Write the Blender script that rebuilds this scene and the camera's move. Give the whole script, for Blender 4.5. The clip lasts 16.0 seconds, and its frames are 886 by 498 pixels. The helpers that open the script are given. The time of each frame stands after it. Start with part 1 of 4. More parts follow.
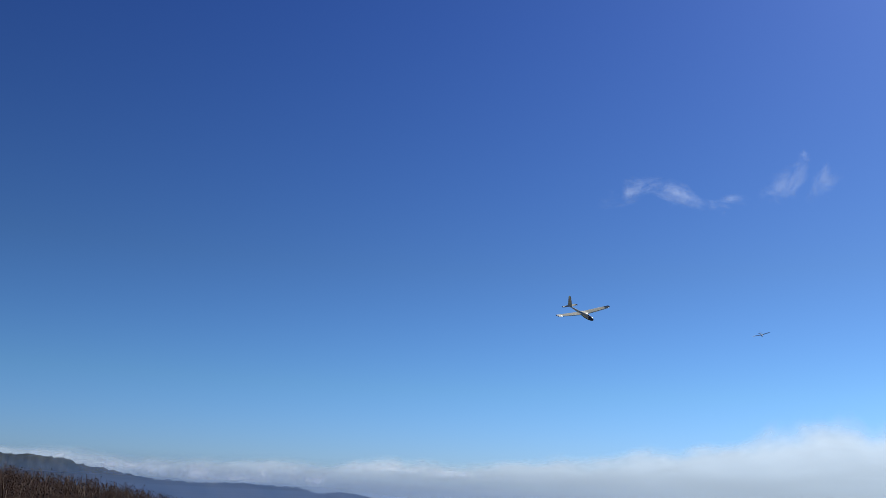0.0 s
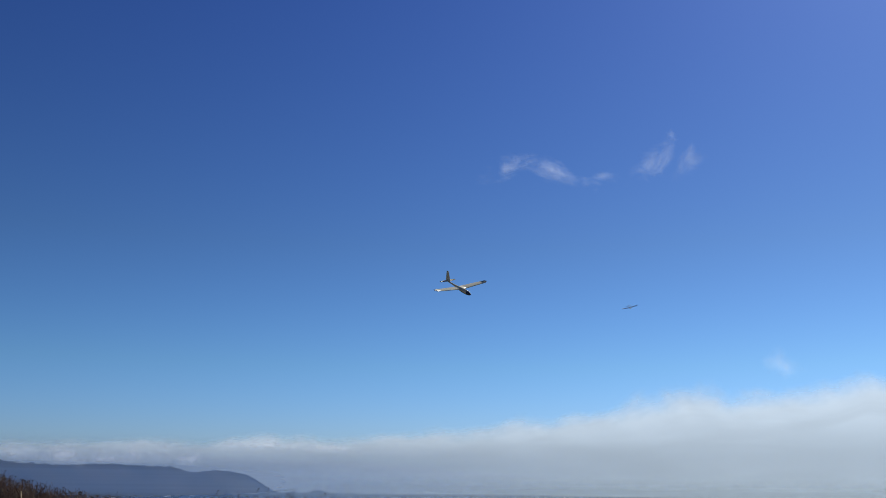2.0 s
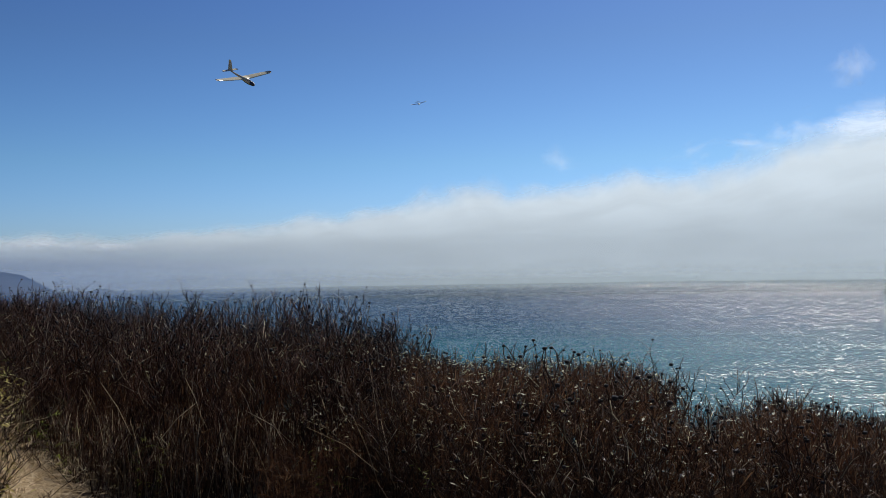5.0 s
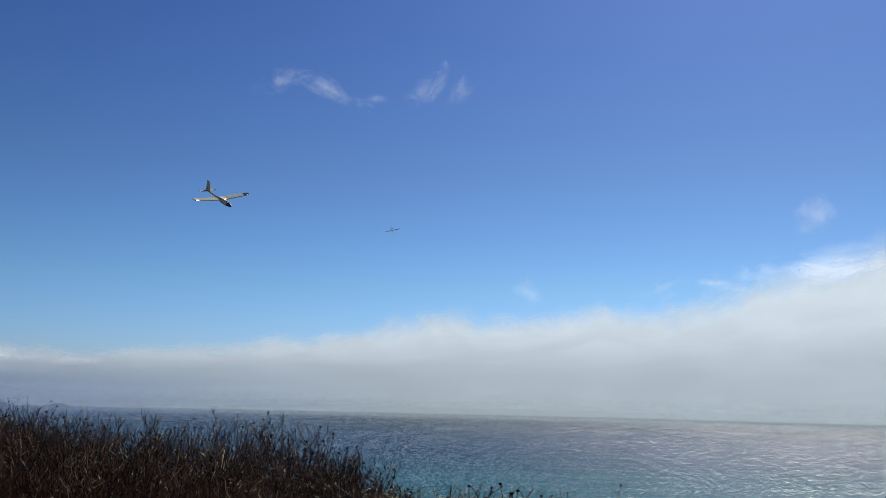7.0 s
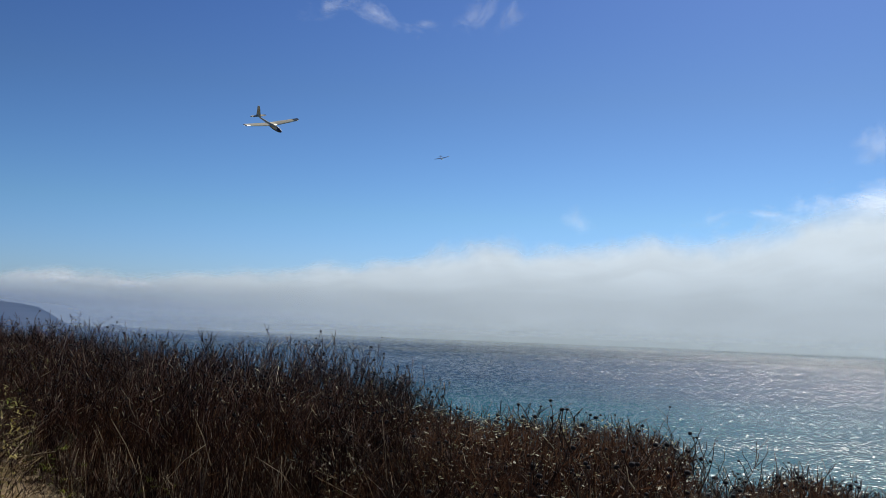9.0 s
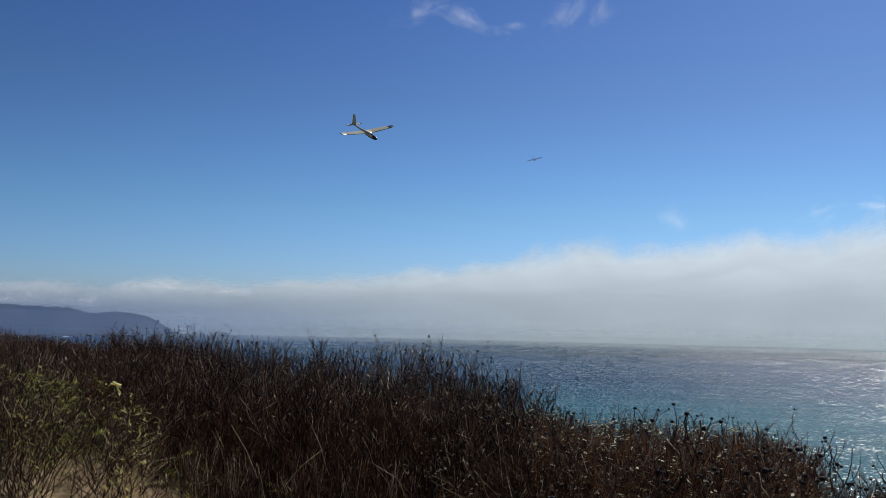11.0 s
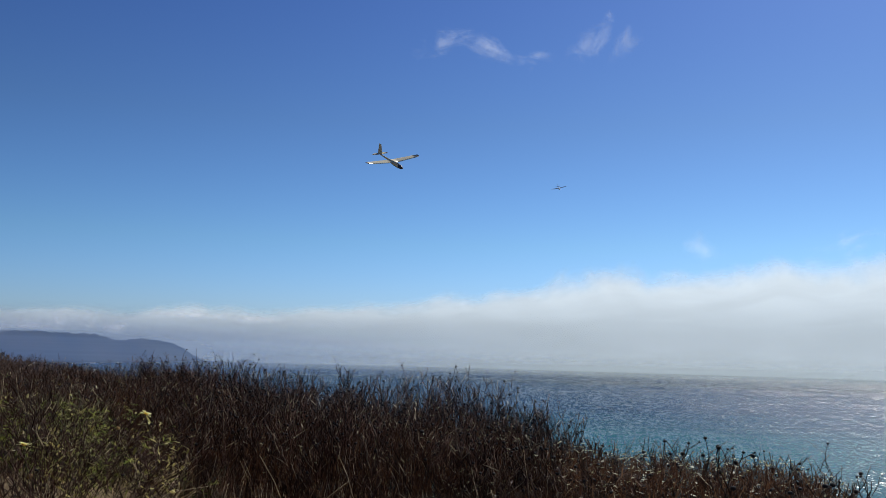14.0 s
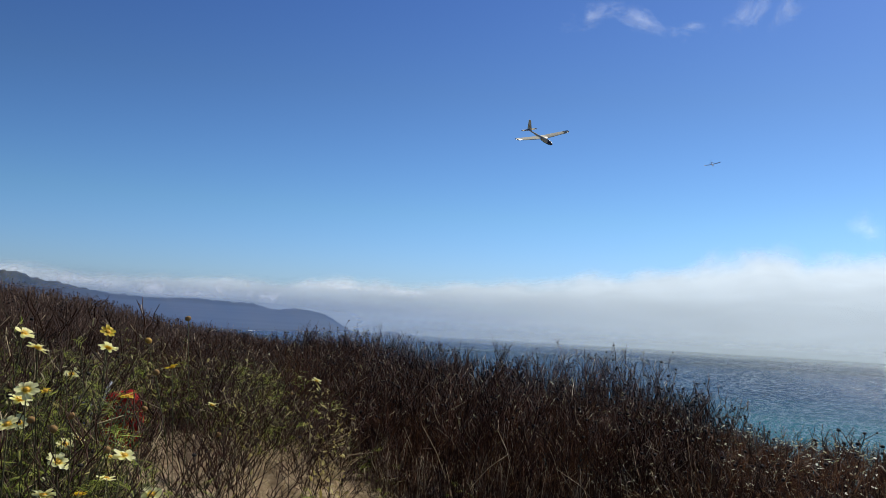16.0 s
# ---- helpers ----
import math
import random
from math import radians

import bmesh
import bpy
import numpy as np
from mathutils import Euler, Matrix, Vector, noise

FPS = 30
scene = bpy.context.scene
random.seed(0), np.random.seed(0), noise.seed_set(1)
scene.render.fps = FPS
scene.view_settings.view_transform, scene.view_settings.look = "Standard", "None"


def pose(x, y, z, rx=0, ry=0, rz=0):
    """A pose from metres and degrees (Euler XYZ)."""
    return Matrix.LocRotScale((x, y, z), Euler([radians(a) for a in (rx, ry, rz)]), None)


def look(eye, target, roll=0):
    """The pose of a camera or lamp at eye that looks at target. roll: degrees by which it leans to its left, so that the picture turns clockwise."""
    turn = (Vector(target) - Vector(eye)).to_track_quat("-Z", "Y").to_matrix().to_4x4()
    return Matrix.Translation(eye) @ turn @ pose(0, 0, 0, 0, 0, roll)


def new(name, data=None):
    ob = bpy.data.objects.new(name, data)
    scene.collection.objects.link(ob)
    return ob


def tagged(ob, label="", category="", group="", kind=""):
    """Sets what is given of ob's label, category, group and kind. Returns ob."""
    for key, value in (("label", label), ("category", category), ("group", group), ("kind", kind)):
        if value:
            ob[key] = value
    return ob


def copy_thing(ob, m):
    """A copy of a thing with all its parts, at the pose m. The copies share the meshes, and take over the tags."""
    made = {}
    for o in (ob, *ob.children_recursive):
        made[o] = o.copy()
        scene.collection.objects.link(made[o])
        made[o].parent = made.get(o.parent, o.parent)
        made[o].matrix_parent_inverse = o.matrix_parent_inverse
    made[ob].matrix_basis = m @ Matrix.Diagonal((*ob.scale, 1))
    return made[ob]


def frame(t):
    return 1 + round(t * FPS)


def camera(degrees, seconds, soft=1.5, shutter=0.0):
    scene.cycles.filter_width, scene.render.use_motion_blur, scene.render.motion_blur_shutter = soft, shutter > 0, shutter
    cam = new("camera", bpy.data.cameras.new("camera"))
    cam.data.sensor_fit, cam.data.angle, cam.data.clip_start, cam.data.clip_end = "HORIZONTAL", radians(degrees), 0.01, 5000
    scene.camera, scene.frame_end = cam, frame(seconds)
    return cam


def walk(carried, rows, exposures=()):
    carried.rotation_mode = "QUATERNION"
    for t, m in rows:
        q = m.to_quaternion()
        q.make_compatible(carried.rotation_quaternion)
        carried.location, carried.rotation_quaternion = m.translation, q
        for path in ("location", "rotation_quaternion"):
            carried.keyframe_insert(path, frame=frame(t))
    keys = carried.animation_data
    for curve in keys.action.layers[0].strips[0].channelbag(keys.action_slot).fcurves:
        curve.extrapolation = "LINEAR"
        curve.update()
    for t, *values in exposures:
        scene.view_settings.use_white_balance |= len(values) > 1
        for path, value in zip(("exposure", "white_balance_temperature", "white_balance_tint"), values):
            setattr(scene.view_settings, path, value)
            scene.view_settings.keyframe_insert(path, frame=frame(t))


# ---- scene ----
cam = camera(52.2, 16.0, soft=0.85)
EYE = 1.15
ROWS = [
    (0.0, -0.009, -0.011, 0.025, 8.29, 15.79, -2.47),
    (0.5, -0.009, -0.012, 0.026, 6.19, 16.23, -2.44),
    (1.0, -0.010, -0.013, 0.029, 4.46, 16.22, -2.10),
    (1.5, -0.012, -0.015, 0.033, 2.73, 15.82, -1.45),
    (2.0, -0.014, -0.018, 0.039, 0.82, 14.38, -0.67),
    (2.5, -0.017, -0.022, 0.046, -1.02, 12.61, 0.24),
    (3.0, 0.016, -0.022, 0.033, -3.21, 10.65, 0.76),
    (3.5, 0.033, -0.006, 0.025, -5.64, 7.99, 1.21),
    (4.0, 0.056, 0.026, -0.009, -7.99, 4.66, 1.31),
    (4.2, 0.063, 0.027, -0.021, -8.88, 3.10, 1.39),
    (4.6, 0.067, 0.021, -0.025, -10.50, 1.59, 1.30),
    (5.0, 0.071, 0.003, -0.025, -12.25, 1.47, 0.91),
    (5.5, 0.075, -0.020, -0.023, -13.81, 2.38, 0.35),
    (5.9, 0.077, -0.038, -0.019, -14.84, 3.95, -0.23),
    (6.3, 0.076, -0.045, -0.015, -15.01, 5.81, -0.70),
    (6.5, 0.069, -0.049, -0.002, -14.73, 7.12, -1.00),
    (7.0, 0.066, 0.007, 0.007, -14.35, 9.53, -1.31),
    (7.5, 0.061, 0.001, 0.018, -13.99, 10.36, -1.64),
    (8.0, 0.063, -0.010, 0.014, -13.37, 9.82, -1.85),
    (8.5, 0.065, 0.009, -0.003, -12.73, 7.94, -1.99),
    (9.0, 0.053, 0.020, -0.029, -11.40, 4.91, -2.24),
    (9.2, 0.046, 0.027, -0.037, -10.39, 3.54, -2.21),
    (9.6, 0.038, 0.032, -0.038, -8.97, 2.28, -2.14),
    (10.0, 0.023, 0.038, -0.036, -7.50, 2.34, -1.91),
    (10.5, 0.005, 0.045, -0.031, -6.24, 3.27, -1.62),
    (10.9, -0.009, 0.050, -0.026, -5.41, 4.60, -1.34),
    (11.3, -0.016, 0.051, -0.023, -5.25, 5.88, -1.18),
    (11.5, -0.018, 0.053, -0.020, -5.47, 6.72, -1.12),
    (12.0, -0.015, 0.028, -0.009, -5.61, 7.80, -1.05),
    (12.5, -0.012, 0.018, -0.014, -5.71, 7.23, -1.16),
    (13.0, -0.014, 0.048, -0.027, -5.66, 5.63, -1.21),
    (13.5, -0.018, 0.064, -0.035, -5.07, 5.22, -1.47),
    (14.0, -0.029, 0.041, -0.016, -3.79, 6.66, -1.56),
    (14.5, -0.059, 0.013, 0.000, -1.67, 8.23, -2.05),
    (15.0, -0.076, -0.027, 0.005, 1.03, 8.53, -2.43),
    (15.5, -0.089, -0.000, -0.004, 3.37, 7.34, -2.85),
    (16.0, -0.110, 0.005, -0.018, 5.25, 4.77, -3.26),
]
# seconds, stops, kelvin, tint: the picture starts cooler and settles
EXPOSURES = ((0.0, 0.12, 5950, 10), (0.5, -0.18, 5950, 10), (1.0, 0.0, 6000, 10), (1.5, -0.02, 6050, 10), (2.5, -0.02, 6200, 10), (3.5, 0.02, 6450, 10), (4.2, 0.1, 6500, 10), (6.5, -0.2, 6500, 10), (7.0, -0.02, 6500, 10), (7.5, -0.03, 6400, 10), (8.2, -0.08, 6350, 10), (9.0, 0.02, 6500, 10), (11.4, -0.06, 6500, 10), (12.0, 0.06, 6500, 10), (14.0, 0.16, 6500, 10), (16.0, 0.3, 6450, 10))
walk(cam, [(t, pose(x, y, EYE + z, 90 + pitch, roll, yaw)) for t, x, y, z, yaw, pitch, roll in ROWS], EXPOSURES)

# ---- daylight ----
SEA_Z = -58.0
SUN_AZ, SUN_EL = 38.0, 47.0          # degrees right of straight ahead, and up
world = bpy.data.worlds.new("world")
scene.world = world
world.use_nodes = True
wn = world.node_tree.nodes
sky = wn.new("ShaderNodeTexSky")
sky.sky_type, sky.sun_disc = "NISHITA", False
sky.sun_elevation, sky.sun_rotation = radians(SUN_EL), radians(SUN_AZ)
sky.altitude, sky.air_density, sky.dust_density, sky.ozone_density = 60.0, 1.0, 0.5, 2.2
# the clear maritime air is deeper blue than the plain sky model
deepen = wn.new("ShaderNodeGamma")
deepen.inputs[1].default_value = 1.62
tint = wn.new("ShaderNodeMix")
tint.data_type, tint.blend_type = "RGBA", "MULTIPLY"
tint.inputs[0].default_value = 1.0
# the lowest sky over the cold sea stays clear azure
updown = wn.new("ShaderNodeSeparateXYZ")
heights = wn.new("ShaderNodeTexCoord")
band = wn.new("ShaderNodeValToRGB")
band.color_ramp.elements.new(0.12)
band.color_ramp.elements.new(0.25)
for stop, (place, shade) in zip(band.color_ramp.elements, ((0.03, (0.8, 1.04, 1.8, 1)), (0.12, (0.85, 1.1, 1.39, 1)), (0.25, (0.86, 1.02, 1.2, 1)), (0.5, (0.79, 0.95, 1.35, 1)))):
    stop.position, stop.color = place, shade
world.node_tree.links.new(heights.outputs["Generated"], updown.inputs[0])
world.node_tree.links.new(updown.outputs[2], band.inputs[0])
world.node_tree.links.new(band.outputs[0], tint.inputs[7])
world.node_tree.links.new(sky.outputs[0], deepen.inputs[0])
world.node_tree.links.new(deepen.outputs[0], tint.inputs[6])
world.node_tree.links.new(tint.outputs[2], wn["Background"].inputs[0])
wn["Background"].inputs[1].default_value = 0.0172
sun_data = bpy.data.lights.new("sun", "SUN")
sun_data.energy, sun_data.angle, sun_data.color = 4.0, radians(0.53), (1.0, 0.96, 0.9)
sun = new("sun", sun_data)
SUN_DIR = Vector((math.sin(radians(SUN_AZ)) * math.cos(radians(SUN_EL)), math.cos(radians(SUN_AZ)) * math.cos(radians(SUN_EL)), math.sin(radians(SUN_EL))))
sun.matrix_world = look(SUN_DIR * 60, (0, 0, 0))


# ---- materials ----
class Nodes:
    """A small shorthand for one material's node tree."""

    def __init__(self, name):
        self.mat = bpy.data.materials.new(name)
        self.mat.use_nodes = True
        self.tree = self.mat.node_tree
        self.bsdf = self.tree.nodes["Principled BSDF"]
        self.out = self.tree.nodes["Material Output"]

    def add(self, kind, **settings):
        n = self.tree.nodes.new("ShaderNode" + kind)
        for key, value in settings.items():
            if key == "operation":
                n.operation = value
            elif key == "mode":
                n.blend_type = value
            elif key == "data_type":
                n.data_type = value
        return n

    def link(self, a, b):
        self.tree.links.new(a, b)

    def value(self, socket, v):
        if isinstance(v, bpy.types.NodeSocket):
            self.link(v, socket)
        else:
            socket.default_value = v

    def coords(self, kind="Object", scale=(1, 1, 1)):
        tc = self.add("TexCoord")
        mp = self.add("Mapping")
        self.link(tc.outputs[kind], mp.inputs[0])
        mp.inputs["Scale"].default_value = scale
        return mp.outputs[0]

    def noise(self, vector, scale, detail=4.0, rough=0.55, distortion=0.0):
        n = self.add("TexNoise")
        self.link(vector, n.inputs["Vector"])
        n.inputs["Scale"].default_value = scale
        n.inputs["Detail"].default_value = detail
        n.inputs["Roughness"].default_value = rough
        n.inputs["Distortion"].default_value = distortion
        return n.outputs["Fac"]

    def math(self, op, a, b=0.0, c=0.0):
        n = self.add("Math", operation=op)
        for s, v in zip(n.inputs, (a, b, c)):
            self.value(s, v)
        return n.outputs[0]

    def span(self, v, lo, hi, to_lo=0.0, to_hi=1.0):
        n = self.add("MapRange")
        n.interpolation_type = "SMOOTHSTEP"
        self.value(n.inputs["Value"], v)
        for key, val in (("From Min", lo), ("From Max", hi), ("To Min", to_lo), ("To Max", to_hi)):
            self.value(n.inputs[key], val)
        return n.outputs[0]

    def ramp(self, fac, stops):
        n = self.add("ValToRGB")
        self.link(fac, n.inputs[0])
        el = n.color_ramp.elements
        while len(el) < len(stops):
            el.new(0.5)
        for e, (p, c) in zip(el, stops):
            e.position, e.color = p, (*c, 1)
        return n.outputs[0]

    def mix(self, fac, a, b, mode="MIX"):
        n = self.add("Mix", data_type="RGBA", mode=mode)
        self.value(n.inputs[0], fac)
        for s, v in ((n.inputs[6], a), (n.inputs[7], b)):
            self.value(s, v if isinstance(v, bpy.types.NodeSocket) else (*v, 1))
        return n.outputs[2]

    def bump(self, height, strength, distance):
        n = self.add("Bump")
        n.inputs["Strength"].default_value = strength
        n.inputs["Distance"].default_value = distance
        self.link(height, n.inputs["Height"])
        return n.outputs[0]

    def object_random(self):
        return self.add("ObjectInfo").outputs["Random"]

    def island_random(self):
        return self.add("NewGeometry").outputs["Random Per Island"]

    def set(self, **kw):
        names = {"color": "Base Color", "rough": "Roughness", "metal": "Metallic", "normal": "Normal", "alpha": "Alpha", "spec": "Specular IOR Level", "coat": "Coat Weight", "ior": "IOR"}
        for key, v in kw.items():
            s = self.bsdf.inputs[names[key]]
            if isinstance(v, bpy.types.NodeSocket):
                self.link(v, s)
            else:
                s.default_value = (*v, 1) if isinstance(v, tuple) else v
        return self.mat

    def leafy(self, color, through_light=0.35):
        """Thin matter that lets some light through."""
        t = self.add("BsdfTranslucent")
        self.value(t.inputs[0], color)
        m = self.add("MixShader")
        m.inputs[0].default_value = through_light
        self.link(self.bsdf.outputs[0], m.inputs[1])
        self.link(t.outputs[0], m.inputs[2])
        self.link(m.outputs[0], self.out.inputs[0])


def plain(name, color, rough=0.6, grain=40.0, spread=0.25, metal=0.0, spec=0.4):
    n = Nodes(name)
    co = n.coords()
    f = n.noise(co, grain, 5)
    g = n.noise(co, grain * 0.13, 3)
    a = tuple(c * (1 - spread) for c in color)
    b = tuple(min(1, c * (1 + spread)) for c in color)
    col = n.mix(n.math("MULTIPLY_ADD", g, 0.5, n.math("MULTIPLY", f, 0.5)), a, b)
    return n.set(color=col, rough=rough, metal=metal, spec=spec, normal=n.bump(f, 0.25, 0.01))


def stem_material(name, dark, mid, pale, pale_from=0.86):
    """Dead stalks: each one its own brown, a few bleached like straw."""
    n = Nodes(name)
    r = n.island_random()
    col = n.ramp(r, [(0.0, dark), (0.7, mid), (pale_from, mid), (min(1.0, pale_from + 0.06), pale)])
    o = n.span(n.object_random(), 0, 1, 0.7, 1.25)
    f = n.noise(n.coords(scale=(1, 1, 0.25)), 90, 3)
    col = n.mix(1.0, col, n.ramp(n.math("MULTIPLY", o, n.span(f, 0.25, 0.75, 0.45, 0.95)), [(0.0, (0, 0, 0)), (1.0, (1, 1, 1))]), "MULTIPLY")
    n.set(color=col, rough=0.7, spec=0.1)
    return n.mat


def leaf_material(name, a, b, c, through_light=0.35, rough=0.5):
    n = Nodes(name)
    col = n.ramp(n.island_random(), [(0.0, a), (0.55, b), (1.0, c)])
    col = n.mix(n.span(n.noise(n.coords(), 60, 2), 0.3, 0.7, 0.0, 0.35), col, tuple(0.5 * v for v in a))
    n.set(color=col, rough=rough, spec=0.15)
    n.leafy(col, through_light)
    return n.mat


M_STEM = stem_material("dead_stem", (0.022, 0.011, 0.0075), (0.094, 0.041, 0.024), (0.55, 0.43, 0.28), 0.88)
M_STEM_LOW = stem_material("dead_stem_low", (0.026, 0.015, 0.01), (0.108, 0.06, 0.034), (0.55, 0.46, 0.28), 0.88)
M_STEM_HILL = stem_material("dead_stem_hill", (0.028, 0.015, 0.01), (0.088, 0.044, 0.026), (0.36, 0.27, 0.18), 0.9)
M_HEAD = plain("seed_head_brown", (0.014, 0.01, 0.008), 0.85, 220, 0.5)
M_DRYLEAF = leaf_material("dry_leaf", (0.03, 0.014, 0.009), (0.085, 0.042, 0.024), (0.25, 0.19, 0.12), 0.25, 0.5)
M_UNDER = leaf_material("withered_leaf", (0.034, 0.015, 0.009), (0.092, 0.04, 0.02), (0.22, 0.125, 0.066), 0.36, 0.7)
M_PALELEAF = leaf_material("pale_dry_leaf", (0.12, 0.1, 0.04), (0.38, 0.35, 0.17), (0.68, 0.62, 0.4), 0.45, 0.45)
M_GREEN = leaf_material("daisy_leaf_green", (0.1, 0.15, 0.027), (0.4, 0.47, 0.08), (0.78, 0.74, 0.2), 0.6)
M_GREENSTEM = stem_material("daisy_stem_green", (0.04, 0.045, 0.018), (0.09, 0.09, 0.034), (0.36, 0.28, 0.15), 0.85)
M_STEM_NEAR = stem_material("dead_stem_near", (0.026, 0.014, 0.009), (0.085, 0.044, 0.026), (0.6, 0.48, 0.28), 0.84)
# brighter stem brown that makes up for the shade at the thicket's foot
M_STEM_FOOT_LIFT = stem_material("dead_stem_foot_lift", (0.085, 0.043, 0.024), (0.28, 0.15, 0.08), (0.66, 0.53, 0.33), 0.68)
M_YELLOWLEAF = leaf_material("yellowing_leaf", (0.22, 0.18, 0.045), (0.5, 0.42, 0.12), (0.78, 0.7, 0.28), 0.45)
M_STRAW = leaf_material("straw", (0.26, 0.18, 0.095), (0.52, 0.4, 0.23), (0.78, 0.65, 0.44), 0.35)


def petal_material(name, inner, outer, through_light=0.45):
    """Cream outside, egg yellow towards the disc, along the petal's length."""
    n = Nodes(name)
    sep = n.add("SeparateXYZ")
    n.link(n.coords(), sep.inputs[0])
    streak = n.noise(n.coords(scale=(40, 260, 40)), 1.0, 3)
    f = n.span(n.math("MULTIPLY_ADD", n.math("SUBTRACT", streak, 0.5), 0.008, sep.outputs[0]), 0.0065, 0.0125)
    col = n.mix(f, inner, outer)
    n.set(color=col, rough=0.55, spec=0.3)
    n.leafy(col, through_light)
    return n.mat


M_PETAL = petal_material("petal_cream", (0.92, 0.7, 0.05), (0.95, 0.93, 0.47), 0.48)
M_PETAL_Y = petal_material("petal_yellow", (0.8, 0.5, 0.02), (0.82, 0.62, 0.04))
M_DISC = plain("daisy_disc", (0.72, 0.4, 0.03), 0.8, 500, 0.35)
M_SPENT_Y = plain("fading_disc", (0.5, 0.3, 0.05), 0.9, 450, 0.4)
M_SPENT = plain("spent_disc", (0.26, 0.15, 0.045), 0.9, 450, 0.45)

# bluff soil: brown duff and dead grass, worn down to pale sand along a narrow path
n = Nodes("bluff_soil")
co = n.coords()
big, fine, grit = n.noise(co, 1.3, 4), n.noise(co, 14, 6, 0.65), n.noise(co, 160, 3)
sep = n.add("SeparateXYZ")
n.link(co, sep.inputs[0])
dx = n.math("DIVIDE", n.math("ADD", sep.outputs[0], 1.3), 0.55)
dy = n.math("DIVIDE", n.math("SUBTRACT", sep.outputs[1], 4.2), 1.1)
worn = n.math("SQRT", n.math("ADD", n.math("MULTIPLY", dx, dx), n.math("MULTIPLY", dy, dy)))
worn = n.span(n.math("MULTIPLY_ADD", n.math("SUBTRACT", big, 0.5), 0.8, worn), 1.15, 0.8)
sand = n.ramp(big, [(0.3, (0.38, 0.28, 0.165)), (0.5, (0.52, 0.4, 0.245)), (0.7, (0.62, 0.49, 0.32))])
sand = n.mix(n.span(grit, 0.45, 0.75, 0, 0.5), sand, (0.6, 0.48, 0.32))
duff = n.ramp(fine, [(0.3, (0.05, 0.032, 0.02)), (0.5, (0.11, 0.075, 0.043)), (0.75, (0.24, 0.18, 0.11))])
col = n.mix(worn, duff, sand)
col = n.mix(n.span(fine, 0.55, 0.8, 0, 0.6), col, (0.15, 0.1, 0.058))
M_SOIL = n.set(color=col, rough=0.95, spec=0.2, normal=n.bump(n.math("ADD", fine, n.math("MULTIPLY", grit, 0.3)), 0.7, 0.04))

# sea: wind waves on long swell, flecks of foam, greener over the shallows
n = Nodes("sea_water")
tc = n.coords()


def wave_slope(scale, seed, detail, amount):
    """Slopes of one size of wave, as a vector about zero."""
    tex = n.add("TexNoise")
    mp = n.coords(scale=scale)
    n.link(mp, tex.inputs["Vector"])
    tex.inputs["Scale"].default_value, tex.inputs["Detail"].default_value, tex.inputs["Roughness"].default_value = 1.0, detail, 0.6
    tex.inputs["Distortion"].default_value = seed
    sub = n.add("VectorMath", operation="SUBTRACT")
    n.link(tex.outputs["Color"], sub.inputs[0])
    sub.inputs[1].default_value = (0.5, 0.5, 0.5)
    mul = n.add("VectorMath", operation="MULTIPLY")
    n.link(sub.outputs[0], mul.inputs[0])
    mul.inputs[1].default_value = (amount, amount, 0.0)
    return mul.outputs[0]


def plus(a, b):
    v = n.add("VectorMath", operation="ADD")
    n.link(a, v.inputs[0])
    n.value(v.inputs[1], b)
    return v.outputs[0]


gust = n.noise(n.coords(scale=(0.0016, 0.006, 1)), 1.0, 4, 0.55, 0.6)
# wind lanes: choppier and calmer strips along the shore
lanes = n.span(n.noise(n.coords(scale=(0.004, 0.03, 1)), 1.0, 4, 0.6, 0.4), 0.32, 0.68, 0.8, 1.15)
chop = n.add("VectorMath", operation="SCALE")
n.link(plus(plus(wave_slope((0.016, 0.04, 1), 0.3, 3, 0.2), wave_slope((0.42, 0.26, 1), 0.1, 3, 1.2)), wave_slope((1.1, 1.6, 1), 0.0, 3, 1.2)), chop.inputs[0])
out_from_shore = n.add("VectorMath", operation="LENGTH")
n.link(n.coords(scale=(1, 1, 0)), out_from_shore.inputs[0])
out_from_shore = out_from_shore.outputs["Value"]
# farther out only the longer seas and the gusts between them can be told apart
long_seas = n.add("VectorMath", operation="SCALE")
n.link(wave_slope((0.22, 0.06, 1), 0.1, 3, 1.6), long_seas.inputs[0])
n.link(n.span(out_from_shore, 600.0, 1400.0, 0.0, 1.0), long_seas.inputs["Scale"])
swell = n.add("VectorMath", operation="SCALE")
n.link(wave_slope((0.12, 0.025, 1), 0.1, 3, 1.5), swell.inputs[0])
n.link(n.span(out_from_shore, 1200.0, 2200.0, 0.0, 1.0), swell.inputs["Scale"])
n.link(lanes, chop.inputs["Scale"])
# at low angles mostly the wave faces that look back to the shore are seen
level = n.add("VectorMath", operation="MULTIPLY")
n.link(tc, level.inputs[0])
level.inputs[1].default_value = (1, 1, 0)
seaward = n.add("VectorMath", operation="NORMALIZE")
n.link(level.outputs[0], seaward.inputs[0])
facing_shore = n.add("VectorMath", operation="SCALE")
n.link(seaward.outputs[0], facing_shore.inputs[0])
facing_shore.inputs["Scale"].default_value = -0.1
slope = plus(plus(plus(plus(chop.outputs[0], long_seas.outputs[0]), swell.outputs[0]), facing_shore.outputs[0]), (0.0, 0.0, 1.0))
unit = n.add("VectorMath", operation="NORMALIZE")
n.link(slope, unit.inputs[0])
deep = n.span(n.math("MULTIPLY_ADD", n.math("SUBTRACT", gust, 0.5), 700.0, out_from_shore), 350.0, 1300.0)
col = n.mix(deep, (0.01, 0.1, 0.085), (0.005, 0.03, 0.042))
